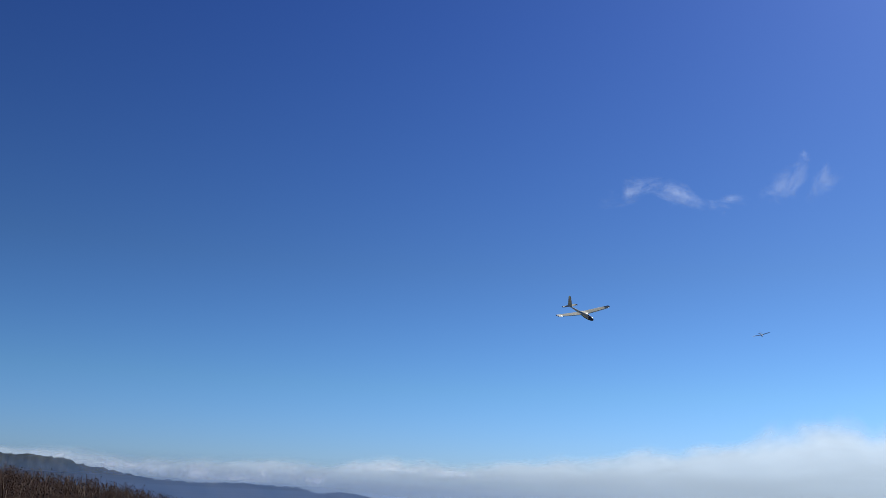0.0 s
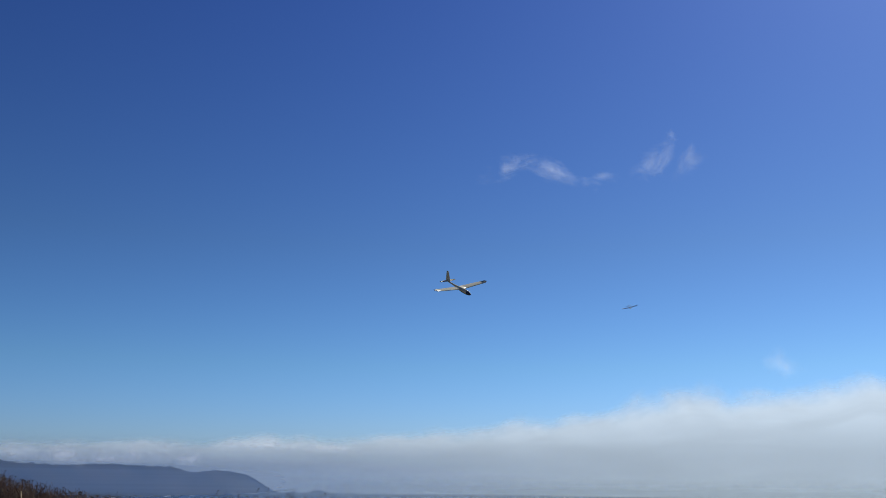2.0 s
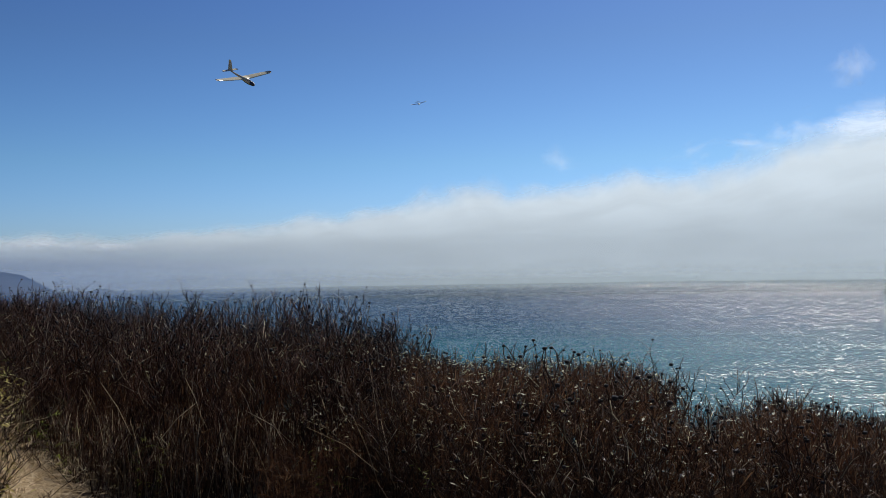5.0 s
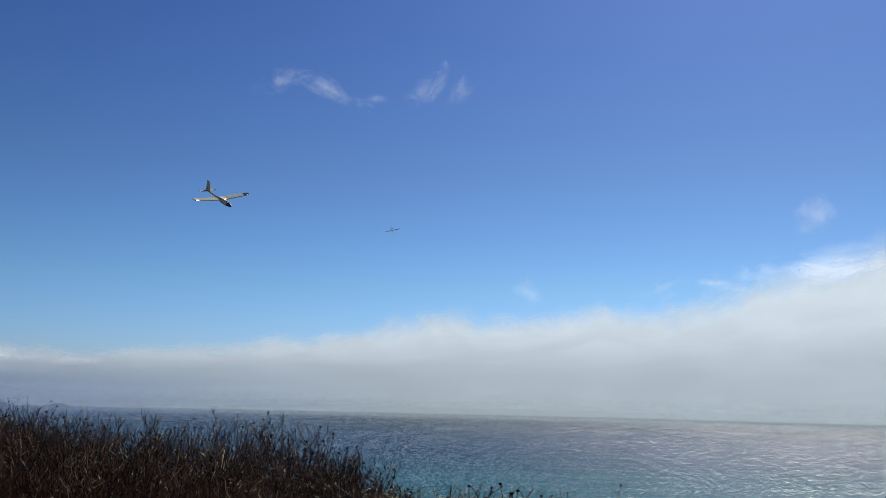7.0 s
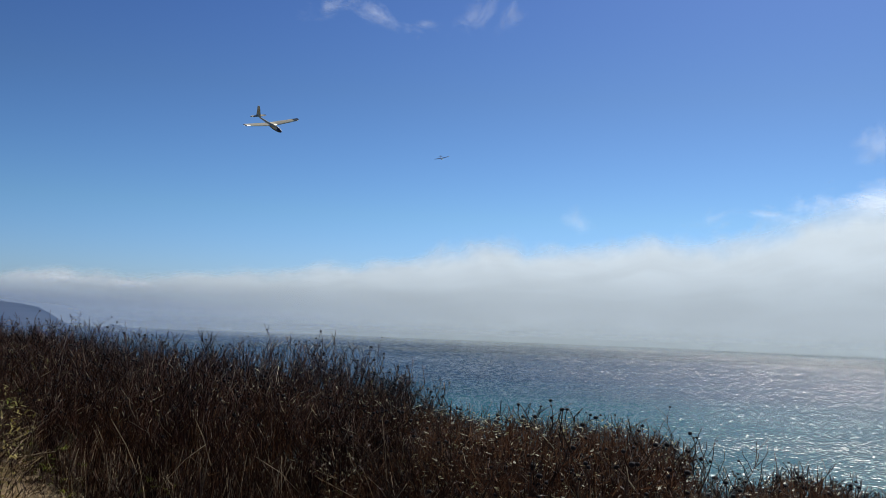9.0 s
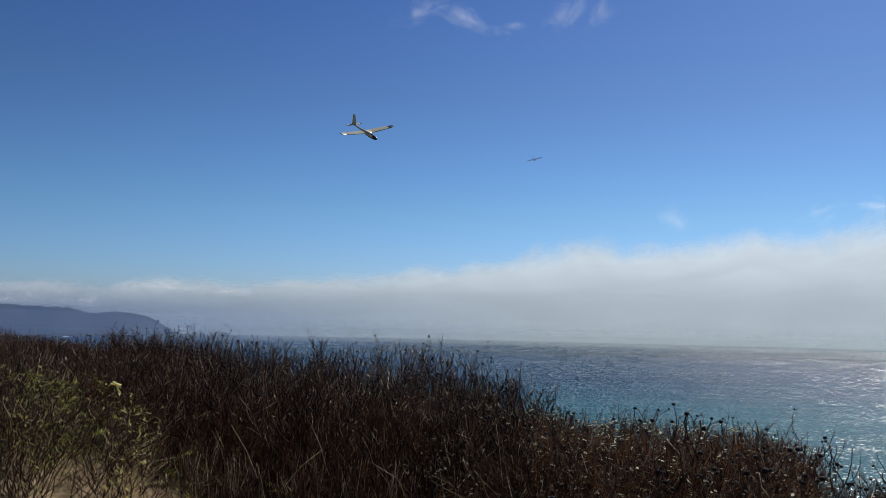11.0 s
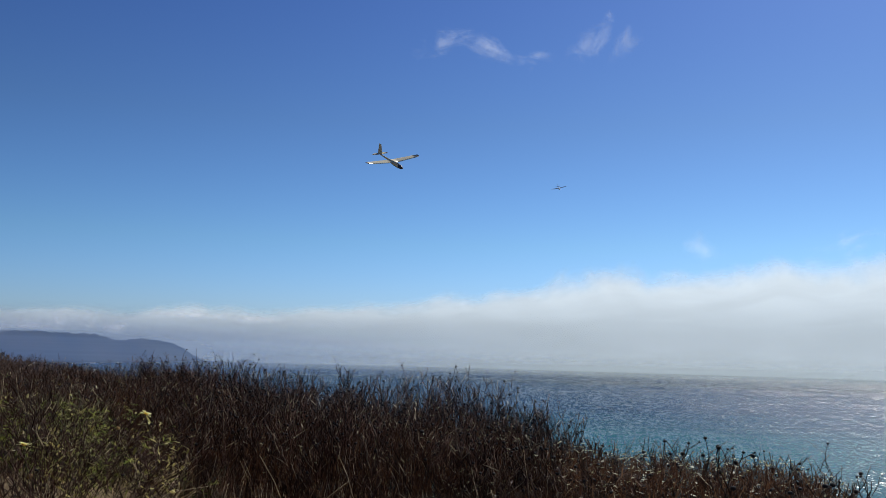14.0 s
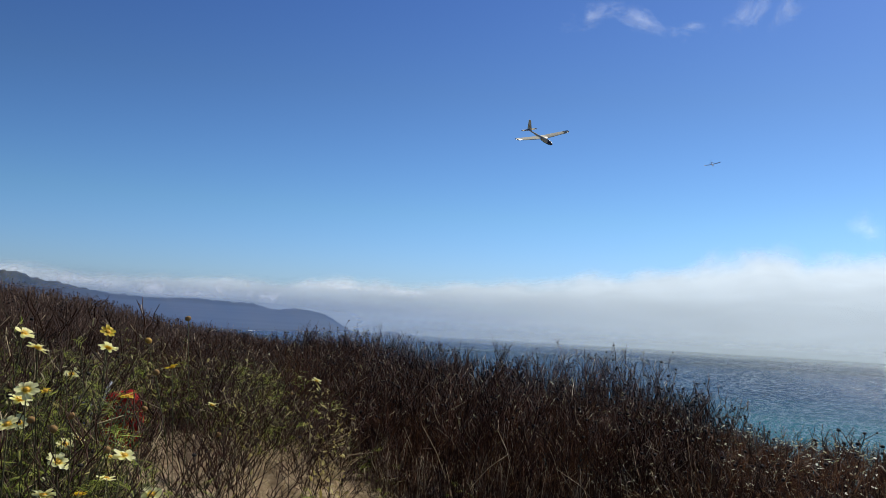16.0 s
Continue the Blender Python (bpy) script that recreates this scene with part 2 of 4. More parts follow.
foam = n.span(n.math("ADD", n.noise(n.coords(scale=(0.12, 0.42, 1)), 1.0, 6, 0.7), n.math("MULTIPLY", n.math("SUBTRACT", gust, 0.5), 0.12)), 0.69, 0.75)
col = n.mix(n.math("MULTIPLY", foam, 0.8), col, (0.75, 0.8, 0.82))
M_SEA = n.set(color=col, rough=n.span(gust, 0.3, 0.7, 0.2, 0.25), spec=0.21, ior=1.33, normal=unit.outputs[0])


def cloud_material(name, kind, seed, density=1.0, stretch=(3.0, 9.0), hue=(0.542, 0.615, 0.638), core=0.5):
    """White vapour, lit from in front and through from behind, thinning to nothing at ragged edges."""
    n = Nodes(name)
    uv = n.add("TexCoord").outputs["UV"]
    sep = n.add("SeparateXYZ")
    n.link(uv, sep.inputs[0])
    mp = n.add("Mapping")
    n.link(uv, mp.inputs[0])
    mp.inputs["Scale"].default_value = (stretch[0], stretch[1], 1)
    mp.inputs["Location"].default_value = (seed * 3.7, seed * 1.9, seed)
    soft = n.noise(mp.outputs[0], 1.0, 8 if kind == "scrap" else 5, 0.66 if kind == "scrap" else 0.45, 0.6 if kind == "scrap" else 0.1)
    if kind == "bank":
        crest = n.add("Mapping")
        n.link(uv, crest.inputs[0])
        crest.inputs["Scale"].default_value = (stretch[0] * 2.1, stretch[1] * 2.2, 1)
        puffs = n.noise(crest.outputs[0], 1.0, 5, 0.45, 0.15)
        v = n.math("MULTIPLY_ADD", n.math("SUBTRACT", soft, 0.5), 0.24, sep.outputs[1])
        v = n.math("MULTIPLY_ADD", n.math("SUBTRACT", puffs, 0.5), 0.16, v)
        alpha = n.math("MULTIPLY", n.span(v, 0.9, 0.68), n.span(sep.outputs[1], 0.0, 0.004))
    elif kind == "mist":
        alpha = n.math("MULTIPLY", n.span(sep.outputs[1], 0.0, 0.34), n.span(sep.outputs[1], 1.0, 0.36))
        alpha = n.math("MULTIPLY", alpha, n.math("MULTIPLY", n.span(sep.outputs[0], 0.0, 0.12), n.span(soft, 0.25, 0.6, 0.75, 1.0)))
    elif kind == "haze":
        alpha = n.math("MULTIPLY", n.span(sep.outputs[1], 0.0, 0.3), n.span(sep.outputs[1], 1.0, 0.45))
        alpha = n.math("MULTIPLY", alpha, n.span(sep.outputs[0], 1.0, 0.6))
    else:
        du = n.math("MULTIPLY", n.math("SUBTRACT", sep.outputs[0], 0.5), 2.0)
        dv = n.math("MULTIPLY", n.math("SUBTRACT", sep.outputs[1], 0.5), 2.0)
        r = n.math("SQRT", n.math("ADD", n.math("MULTIPLY", du, du), n.math("MULTIPLY", dv, dv)))
        v = n.math("SUBTRACT", n.math("MULTIPLY_ADD", n.math("SUBTRACT", soft, 0.5), 2.8, core), r)
        alpha = n.span(v, 0.0, 1.4)
    alpha = n.math("MULTIPLY", alpha, density)
    mp2 = n.add("Mapping")
    n.link(uv, mp2.inputs[0])
    mp2.inputs["Scale"].default_value = (stretch[0] * 0.6, stretch[1] * 2.5, 1)
    layers = n.noise(mp2.outputs[0], 1.0, 5, 0.5, 0.5)
    shade = n.mix(n.span(layers, 0.3, 0.7), tuple(0.96 * c for c in hue), tuple(1.04 * c for c in hue))
    body = n.add("BsdfDiffuse")
    n.link(shade, body.inputs[0])
    lit = n.add("BsdfTranslucent")
    n.link(shade, lit.inputs[0])
    half = n.add("MixShader")
    half.inputs[0].default_value = 0.85
    n.link(body.outputs[0], half.inputs[1])
    n.link(lit.outputs[0], half.inputs[2])
    clear = n.add("BsdfTransparent")
    m = n.add("MixShader")
    n.value(m.inputs[0], alpha)
    n.link(clear.outputs[0], m.inputs[1])
    n.link(half.outputs[0], m.inputs[2])
    n.link(m.outputs[0], n.out.inputs[0])
    return n.mat


# ---- mesh helpers ----
class Soup:
    """Collects vertices and faces for one mesh."""

    def __init__(self):
        self.v, self.f = [], []

    def tube(self, pts, radii, sides=3):
        base = len(self.v)
        for i, (p, r) in enumerate(zip(pts, radii)):
            d = (pts[min(i + 1, len(pts) - 1)] - pts[max(i - 1, 0)])
            d = d.normalized() if d.length > 1e-9 else Vector((0, 0, 1))
            a = d.orthogonal().normalized()
            b = d.cross(a)
            for k in range(sides):
                t = 2 * math.pi * k / sides
                self.v.append(p + a * (r * math.cos(t)) + b * (r * math.sin(t)))
        for i in range(len(pts) - 1):
            for k in range(sides):
                q = base + i * sides
                self.f.append((q + k, q + (k + 1) % sides, q + sides + (k + 1) % sides, q + sides + k))
        self.f.append(tuple(base + (len(pts) - 1) * sides + k for k in range(sides)))

    def ball(self, c, r, up=Vector((0, 0, 1)), squash=0.8, seg=6, rings=3):
        up = up.normalized()
        a = up.orthogonal().normalized()
        b = up.cross(a)
        base = len(self.v)
        self.v.append(c - up * (r * squash))
        for j in range(1, rings + 1):
            th = math.pi * j / (rings + 1)
            for k in range(seg):
                t = 2 * math.pi * k / seg
                rr = r * math.sin(th) * random.uniform(0.88, 1.12)
                self.v.append(c + a * (rr * math.cos(t)) + b * (rr * math.sin(t)) - up * (r * squash * math.cos(th)))
        self.v.append(c + up * (r * squash))
        top = len(self.v) - 1
        for k in range(seg):
            self.f.append((base, base + 1 + (k + 1) % seg, base + 1 + k))
            self.f.append((top, base + 1 + (rings - 1) * seg + k, base + 1 + (rings - 1) * seg + (k + 1) % seg))
        for j in range(rings - 1):
            for k in range(seg):
                q = base + 1 + j * seg
                self.f.append((q + k, q + (k + 1) % seg, q + seg + (k + 1) % seg, q + seg + k))

    def ribbon(self, p, d, side, length, width, droop=0.3, n=3):
        """A narrow curved leaf."""
        base = len(self.v)
        d, side = d.normalized(), side.normalized()
        up = d.cross(side).normalized()
        for i in range(n + 1):
            t = i / n
            c = p + d * (length * t) - Vector((0, 0, 1)) * (droop * length * t * t)
            w = width * (0.35 + 1.3 * t * (1 - t) * 2) * (1 if i < n else 0.25)
            self.v += [c - side * w * 0.5, c + side * w * 0.5 + up * w * 0.2]
        for i in range(n):
            q = base + 2 * i
            self.f.append((q, q + 1, q + 3, q + 2))

    def mesh(self, name, material, smooth=True):
        me = bpy.data.meshes.new(name)
        me.from_pydata([tuple(v) for v in self.v], [], self.f)
        me.materials.append(material)
        if smooth:
            me.polygons.foreach_set("use_smooth", [True] * len(me.polygons))
        me.update()
        return me


def part(name, data, parent, label="", m=None):
    ob = new(name, data)
    ob.parent = parent
    if m is not None:
        ob.matrix_basis = m
    if label:
        ob["label"] = label
    return ob


def grid_mesh(name, us, vs, fn, material, uv=False):
    """A sheet over the parameters us and vs; fn gives the place."""
    verts = [fn(u, v) for v in vs for u in us]
    nu = len(us)
    faces = [(j * nu + i, j * nu + i + 1, (j + 1) * nu + i + 1, (j + 1) * nu + i) for j in range(len(vs) - 1) for i in range(nu - 1)]
    me = bpy.data.meshes.new(name)
    me.from_pydata(verts, [], faces)
    me.materials.append(material)
    me.polygons.foreach_set("use_smooth", [True] * len(me.polygons))
    if uv:
        layer = me.uv_layers.new(name="UVMap")
        u0, u1, v0, v1 = us[0], us[-1], vs[0], vs[-1]
        for loop in me.loops:
            k = loop.vertex_index
            layer.data[loop.index].uv = ((us[k % nu] - u0) / (u1 - u0), (vs[k // nu] - v0) / (v1 - v0))
    me.update()
    return me


def smooth(a, b, x):
    t = min(1.0, max(0.0, (x - a) / (b - a)))
    return t * t * (3 - 2 * t)


def polar(az, el, r):
    """A place seen from the eye at azimuth and elevation in degrees, r metres off on the level."""
    return Vector((r * math.sin(radians(az)), r * math.cos(radians(az)), EYE + r * math.tan(radians(el))))


# ---- ground: the bluff top, its edge, and the fall to the sea ----
EDGE_X = (-400, -40, -12, -6.7, -3.4, -1.4, 0.0, 1.1, 2.2, 3.5, 5.0, 8.0, 20, 400)
EDGE_Y = (160, 22, 13.5, 11.8, 10.8, 9.2, 8.2, 7.1, 5.0, 3.0, -0.6, -9, -40, -500)


def edge_y(x):
    return float(np.interp(x, EDGE_X, EDGE_Y))


def mound(x, y):
    """A low bank of sand between the daisies and the thicket."""
    return 0.045 * math.exp(-(((x + 1.16) / 0.32) ** 2 + ((y - 4.3) / 0.36) ** 2))


def ground_z(x, y):
    z = 0.48 * smooth(0.3, 1.6, -x) * smooth(1.0, 3.0, y)
    z += 0.1 * max(0.0, -x - 1.6) * smooth(3, 9, y) * (1 if x > -30 else 30 / -x)
    z += mound(x, y)
    z += 0.05 * max(0.0, -y - 4) ** 0.9                       # the hill goes on rising behind
    z += 0.05 * noise.noise((x * 0.9, y * 0.9, 0)) + 0.025 * noise.noise((x * 3.1, y * 3.1, 5))
    d = y - edge_y(x)
    if d > -0.8:
        d += 0.8
        z -= 0.1 * d * d if d < 4 else 1.6 + (d - 4) * 1.1
    return max(z, SEA_Z - 4)


def steps(lo, hi, core_lo, core_hi, fine):
    """Even steps in the core, growing outwards."""
    vals = list(np.arange(core_lo, core_hi, fine))
    s, x = fine, core_hi
    while x < hi:
        vals.append(x)
        s *= 1.25
        x += s
    vals.append(hi)
    s, x = fine, core_lo
    while x > lo:
        s *= 1.25
        x -= s
        vals.insert(0, max(x, lo))
    return [float(v) for v in vals]


gx, gy = steps(-1500, 1500, -9, 6, 0.16), steps(-2500, 300, -1, 13, 0.16)
ground = new("ground", grid_mesh("ground", gx, gy, lambda x, y: (x, y, ground_z(x, y)), M_SOIL))
tagged(ground, "sandy bluff top with dry soil falling away to the sea", "ground", kind="structure")

# sea
sx = [-4950 + 9900 * i / 24 for i in range(25)]
sea = new("sea", grid_mesh("sea", sx, [-300 + 5250 * i / 20 for i in range(21)], lambda x, y: (x, y, SEA_Z), M_SEA))
tagged(sea, "wind-ruffled blue-green ocean with small whitecaps and sun glitter", "sea", kind="structure")

# ---- headland ----
n = Nodes("headland_slope")
co = n.coords()
col = n.ramp(n.noise(co, 0.006, 6, 0.6), [(0.35, (0.02, 0.026, 0.018)), (0.6, (0.05, 0.05, 0.032)), (0.8, (0.09, 0.08, 0.06))])
M_HEADLAND = n.set(color=col, rough=0.95, spec=0.1)
RIDGE_AZ = (-75, -50, -40, -31.5, -30.6, -29.4, -28.5, -27.2, -25.3, -23.7, -22.1, -20.4, -19, -17.1, -16.5, -16.0, -15.2, -14.6, -14.2, -13.6, -12.8, -12.4, -11.6, -10.7, -10.5)
RIDGE_EL = (2.2, 2.0, 1.85, 1.68, 1.59, 1.31, 1.28, 0.98, 0.75, 0.68, 0.66, 0.74, 0.7, 0.63, 0.48, 0.34, 0.39, 0.48, 0.44, 0.37, 0.25, 0.06, -0.3, -0.72, -0.85)
SHORE_R = lambda az: float(np.interp(az, (-75, -45, -31, -18, -10.5), (700, 1500, 2300, 3080, 4150)))


def headland_place(az, v):
    r0 = SHORE_R(az)
    top = max(0.0, math.tan(radians(float(np.interp(az, RIDGE_AZ, RIDGE_EL)))) * (r0 + 420) + EYE - SEA_Z)
    r = r0 + 900 * (v - 0.02)
    prof = smooth(0.0, 1.0, v / 0.47) ** 0.8 if v < 0.47 else 1 - 0.5 * smooth(0.47, 1.0, v)
    spur = noise.fractal((az * 0.42, v * 2.2, 0.3), 0.9, 2.1, 5)
    z = top * prof * (1 + 0.34 * spur * (1 - abs(v - 0.47) * 1.2) * (0.04 + abs(v - 0.47) * 2.2))
    z += (5.0 + 14 * abs(v - 0.47)) * noise.fractal((az * 3.4, v * 12, 4), 0.8, 2.1, 4) * min(1, top / 40)
    p = polar(az, 0, r)
    return (p.x, p.y, SEA_Z - 1.5 + max(0, z))


haz = [-75 + 64.6 * i / 520 for i in range(521)]
headland = new("headland", grid_mesh("headland", haz, [i / 30 for i in range(31)], headland_place, M_HEADLAND))
tagged(headland, "hazy blue mountainous headland running down into the sea", "headland", kind="structure")


def islet(az0, az1, r, tall, seed):
    us, vs = [i / 28 for i in range(29)], [j / 10 for j in range(11)]

    def place(u, v):
        p = polar(az0 + (az1 - az0) * u, 0, r + 60 * (v - 0.5))
        bell = math.sin(math.pi * u) ** 0.7 * math.sin(math.pi * v) ** 0.6
        return (p.x, p.y, SEA_Z - 1 + tall * bell * (0.55 + 0.7 * noise.fractal((u * 5 + seed, v * 2, seed), 0.8, 2.0, 4)) + bell * 3)
    ob = new("islet", grid_mesh("islet", us, vs, place, M_HEADLAND))
    return tagged(ob, "small dark rocky islet off the headland", "rock", group="sea rocks")


M_FOAM = plain("surf_foam", (0.72, 0.76, 0.78), 0.8, 0.4, 0.12)
surf = Soup()
for k in range(150):
    az = -23.0 + 12.2 * k / 150
    tall_surf = 1.7 * (noise.noise((az * 1.6, 0.0, 9.0)) + 0.1)
    if tall_surf > 0.3:
        a, b = polar(az, 0, SHORE_R(az) - 14), polar(az + 0.09, 0, SHORE_R(az + 0.09) - 14)
        a.z = b.z = SEA_Z + 0.2
        surf.tube([a, a.lerp(b, 0.5), b], [0.5 * tall_surf, tall_surf, 0.5 * tall_surf], 6)
tagged(new("surf", surf.mesh("surf", M_FOAM)), "white surf breaking along the headland's foot", "surf", kind="stuff")

islet(-9.2, -7.6, 4080, 14, 1.3)
islet(-10.3, -9.7, 4100, 6, 7.7)

# ---- fog bank and clouds ----
BANK_AZ = (-85, -50, -31, -27, -23.8, -18.9, -15.4, -12.7, -9.1, -6.6, -3, 2.3, 5, 9, 13.7, 17.2, 22.4, 24.1, 26.5, 30, 31.7, 34, 37.4, 41, 50, 85)
BANK_EL = (3.0, 2.6, 2.0, 1.85, 1.75, 2.15, 2.0, 2.45, 2.45, 2.3, 2.75, 3.2, 3.6, 4.0, 5.3, 5.0, 5.25, 5.9, 5.45, 5.9, 6.6, 7.2, 7.8, 8.4, 9.0, 9.4)


def bank_top(az, els, azs):
    return math.tan(radians(float(np.interp(az, azs, els)))) * 4400 + EYE - SEA_Z


def bank_place(az, v):
    """Upright from the water; the crest leans forward to catch more sun, so the top brightens."""
    top = bank_top(az, (2.2, 1.9, 6.9, 8.5), (-85, -30, 40, 85))
    lean = 0.75 * top * smooth(0.22, 1.05, v) ** 1.6
    wide = 9.0 * noise.fractal((az * 0.35, v * 3.0, 2.0), 1.0, 2.0, 3)
    billow = 7.0 * noise.fractal((az * 0.9, v * 7.0, 6.0), 0.75, 2.1, 4)
    p = polar(az, 0, 4290 - lean - (wide + billow) * smooth(0.3, 0.75, v))
    return (p.x, p.y, SEA_Z - 2 + 1.55 * top * v)


baz = [-85 + 170 * i / 680 for i in range(681)]
bvs = [j / 56 for j in range(57)]
bank_mesh = grid_mesh("fog_bank", baz, bvs, bank_place, cloud_material("fog_vapour", "bank", 1.0, 1.0, (46.0, 2.6)), uv=True)
# along the height the crest of each stretch lies at the same place of the sheet's own coordinates
crest_uv = bank_mesh.uv_layers[0].data
for loop in bank_mesh.loops:
    k = loop.vertex_index
    az = baz[k % len(baz)]
    crest_uv[loop.index].uv[1] = (bank_mesh.vertices[k].co.z - SEA_Z + 2) / (1.2 * bank_top(az, BANK_EL, BANK_AZ))
bank = new("fog_bank", bank_mesh)
tagged(bank, "long white fog bank lying on the ocean", "fog bank", kind="structure")


# grey sheets blur the waterline; their tint puts shade on the fog's foot
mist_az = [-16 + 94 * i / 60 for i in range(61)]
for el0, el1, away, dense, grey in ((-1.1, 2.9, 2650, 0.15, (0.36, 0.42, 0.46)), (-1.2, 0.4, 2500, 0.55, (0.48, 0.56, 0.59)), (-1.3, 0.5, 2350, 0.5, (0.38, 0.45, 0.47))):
    mist = new("sea_mist", grid_mesh("sea_mist", mist_az, [j / 8 for j in range(9)], lambda az, v: tuple(polar(az, el0 + (el1 - el0) * v, away)), cloud_material("foot_veil_grey", "mist", 3.0, dense, (5.0, 1.5), hue=grey), uv=True))
    tagged(mist, "low grey veil softening the waterline and tinting the fog bank's foot as shaded", "mist", kind="structure")
# one sheet whose blue tint stands in for the air's haze over the headland
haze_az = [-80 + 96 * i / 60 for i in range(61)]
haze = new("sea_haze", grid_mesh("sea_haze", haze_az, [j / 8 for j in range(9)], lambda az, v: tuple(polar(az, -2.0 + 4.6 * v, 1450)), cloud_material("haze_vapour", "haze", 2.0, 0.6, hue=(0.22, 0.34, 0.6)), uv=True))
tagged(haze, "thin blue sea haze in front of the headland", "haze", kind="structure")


def cloud(az, el, w, h, seed, density, tilt=0.0, r=3900, stretch=(1.6, 1.3), core=0.5, hue=(0.86, 0.89, 0.9), lean=0.3):
    """A loose scrap of cloud, w by h degrees."""
    us, vs = [i / 16 for i in range(17)], [j / 10 for j in range(11)]

    def place(u, v):
        a, b = (u - 0.5) * w, (v - 0.5) * h
        c, s = math.cos(radians(tilt)), math.sin(radians(tilt))
        size = r * math.tan(radians(h))
        bulge = size * (0.14 * noise.noise((u * 3, v * 3, seed)) - lean * (v - 0.5))
        return tuple(polar(az + a * c - b * s, el + a * s + b * c, r + bulge))
    ob = new("cloud", grid_mesh("cloud", us, vs, place, cloud_material("cloud_vapour", "scrap", seed, density, stretch, hue=hue, core=core), uv=True))
    return tagged(ob, "thin torn scrap of white cloud in the blue sky", "cloud", kind="structure")


cloud(3.6, 19.5, 5.6, 2.1, 1.0, 0.27, 14, stretch=(2.4, 1.8), core=0.75)
cloud(6.2, 19.3, 6.4, 2.1, 21.0, 0.32, -24, stretch=(2.8, 1.8), core=0.75)
cloud(9.4, 18.8, 4.4, 2.2, 2.0, 0.25, 8, stretch=(2.4, 2.0), core=0.65)
cloud(12.8, 19.5, 5.6, 2.6, 3.0, 0.32, 44, stretch=(2.6, 1.8), core=0.75)
cloud(15.0, 19.4, 4.0, 2.6, 4.0, 0.22, 68, stretch=(2.4, 1.8), core=0.65)
cloud(19.9, 6.6, 3.4, 2.4, 5.0, 0.27, -30, core=0.7)
cloud(27.8, 7.2, 4.4, 2.0, 6.0, 0.35, 20, core=0.7)
cloud(31.2, 7.4, 5.0, 1.4, 7.0, 0.6, -5, core=0.8)
cloud(37.5, 8.3, 11.0, 3.0, 8.0, 0.7, 6, core=1.0, stretch=(2.4, 1.6))
cloud(36.8, 11.4, 3.4, 3.6, 9.0, 0.32, 50, core=0.8)
for az, el, w, h, seed, density, tilt, r in ((-30.5, 1.75, 6.0, 0.8, 10.0, 0.8, -4, 2280), (-27.0, 1.45, 6.5, 1.0, 11.0, 0.9, -4, 2420), (-23.4, 1.15, 7.0, 1.2, 14.0, 0.95, -2, 2680),
                                             (-19.6, 1.3, 6.5, 1.3, 12.0, 0.95, 0, 2900), (-17.6, 1.75, 2.6, 0.9, 15.0, 0.5, 10, 2950), (-16.4, 1.1, 5.0, 1.0, 16.0, 0.8, 0, 3150), (-11.8, 2.0, 8.0, 0.9, 13.0, 0.95, -1, 3700), (-8.0, 1.9, 7.0, 0.7, 17.0, 0.7, -2, 3750), (-21.0, 0.95, 9.0, 0.7, 18.0, 0.85, 0, 2520)):
    cloud(az, el, w, 1.3 * h, seed, density, tilt, r, (0.7 * w, 1.2), 0.75, (0.6, 0.64, 0.66), 0.9)

# ---- dead daisy plants of the thicket ----
UP = Vector((0, 0, 1))


def lean_vec(angle, az):
    return Vector((math.sin(angle) * math.cos(az), math.sin(angle) * math.sin(az), math.cos(angle)))


random.seed(4)
_head = Soup()
_head.ball(Vector((0, 0, 0)), 0.0105, UP, 0.85, 8, 4)
SEED_HEAD = _head.mesh("seed_head", M_HEAD)


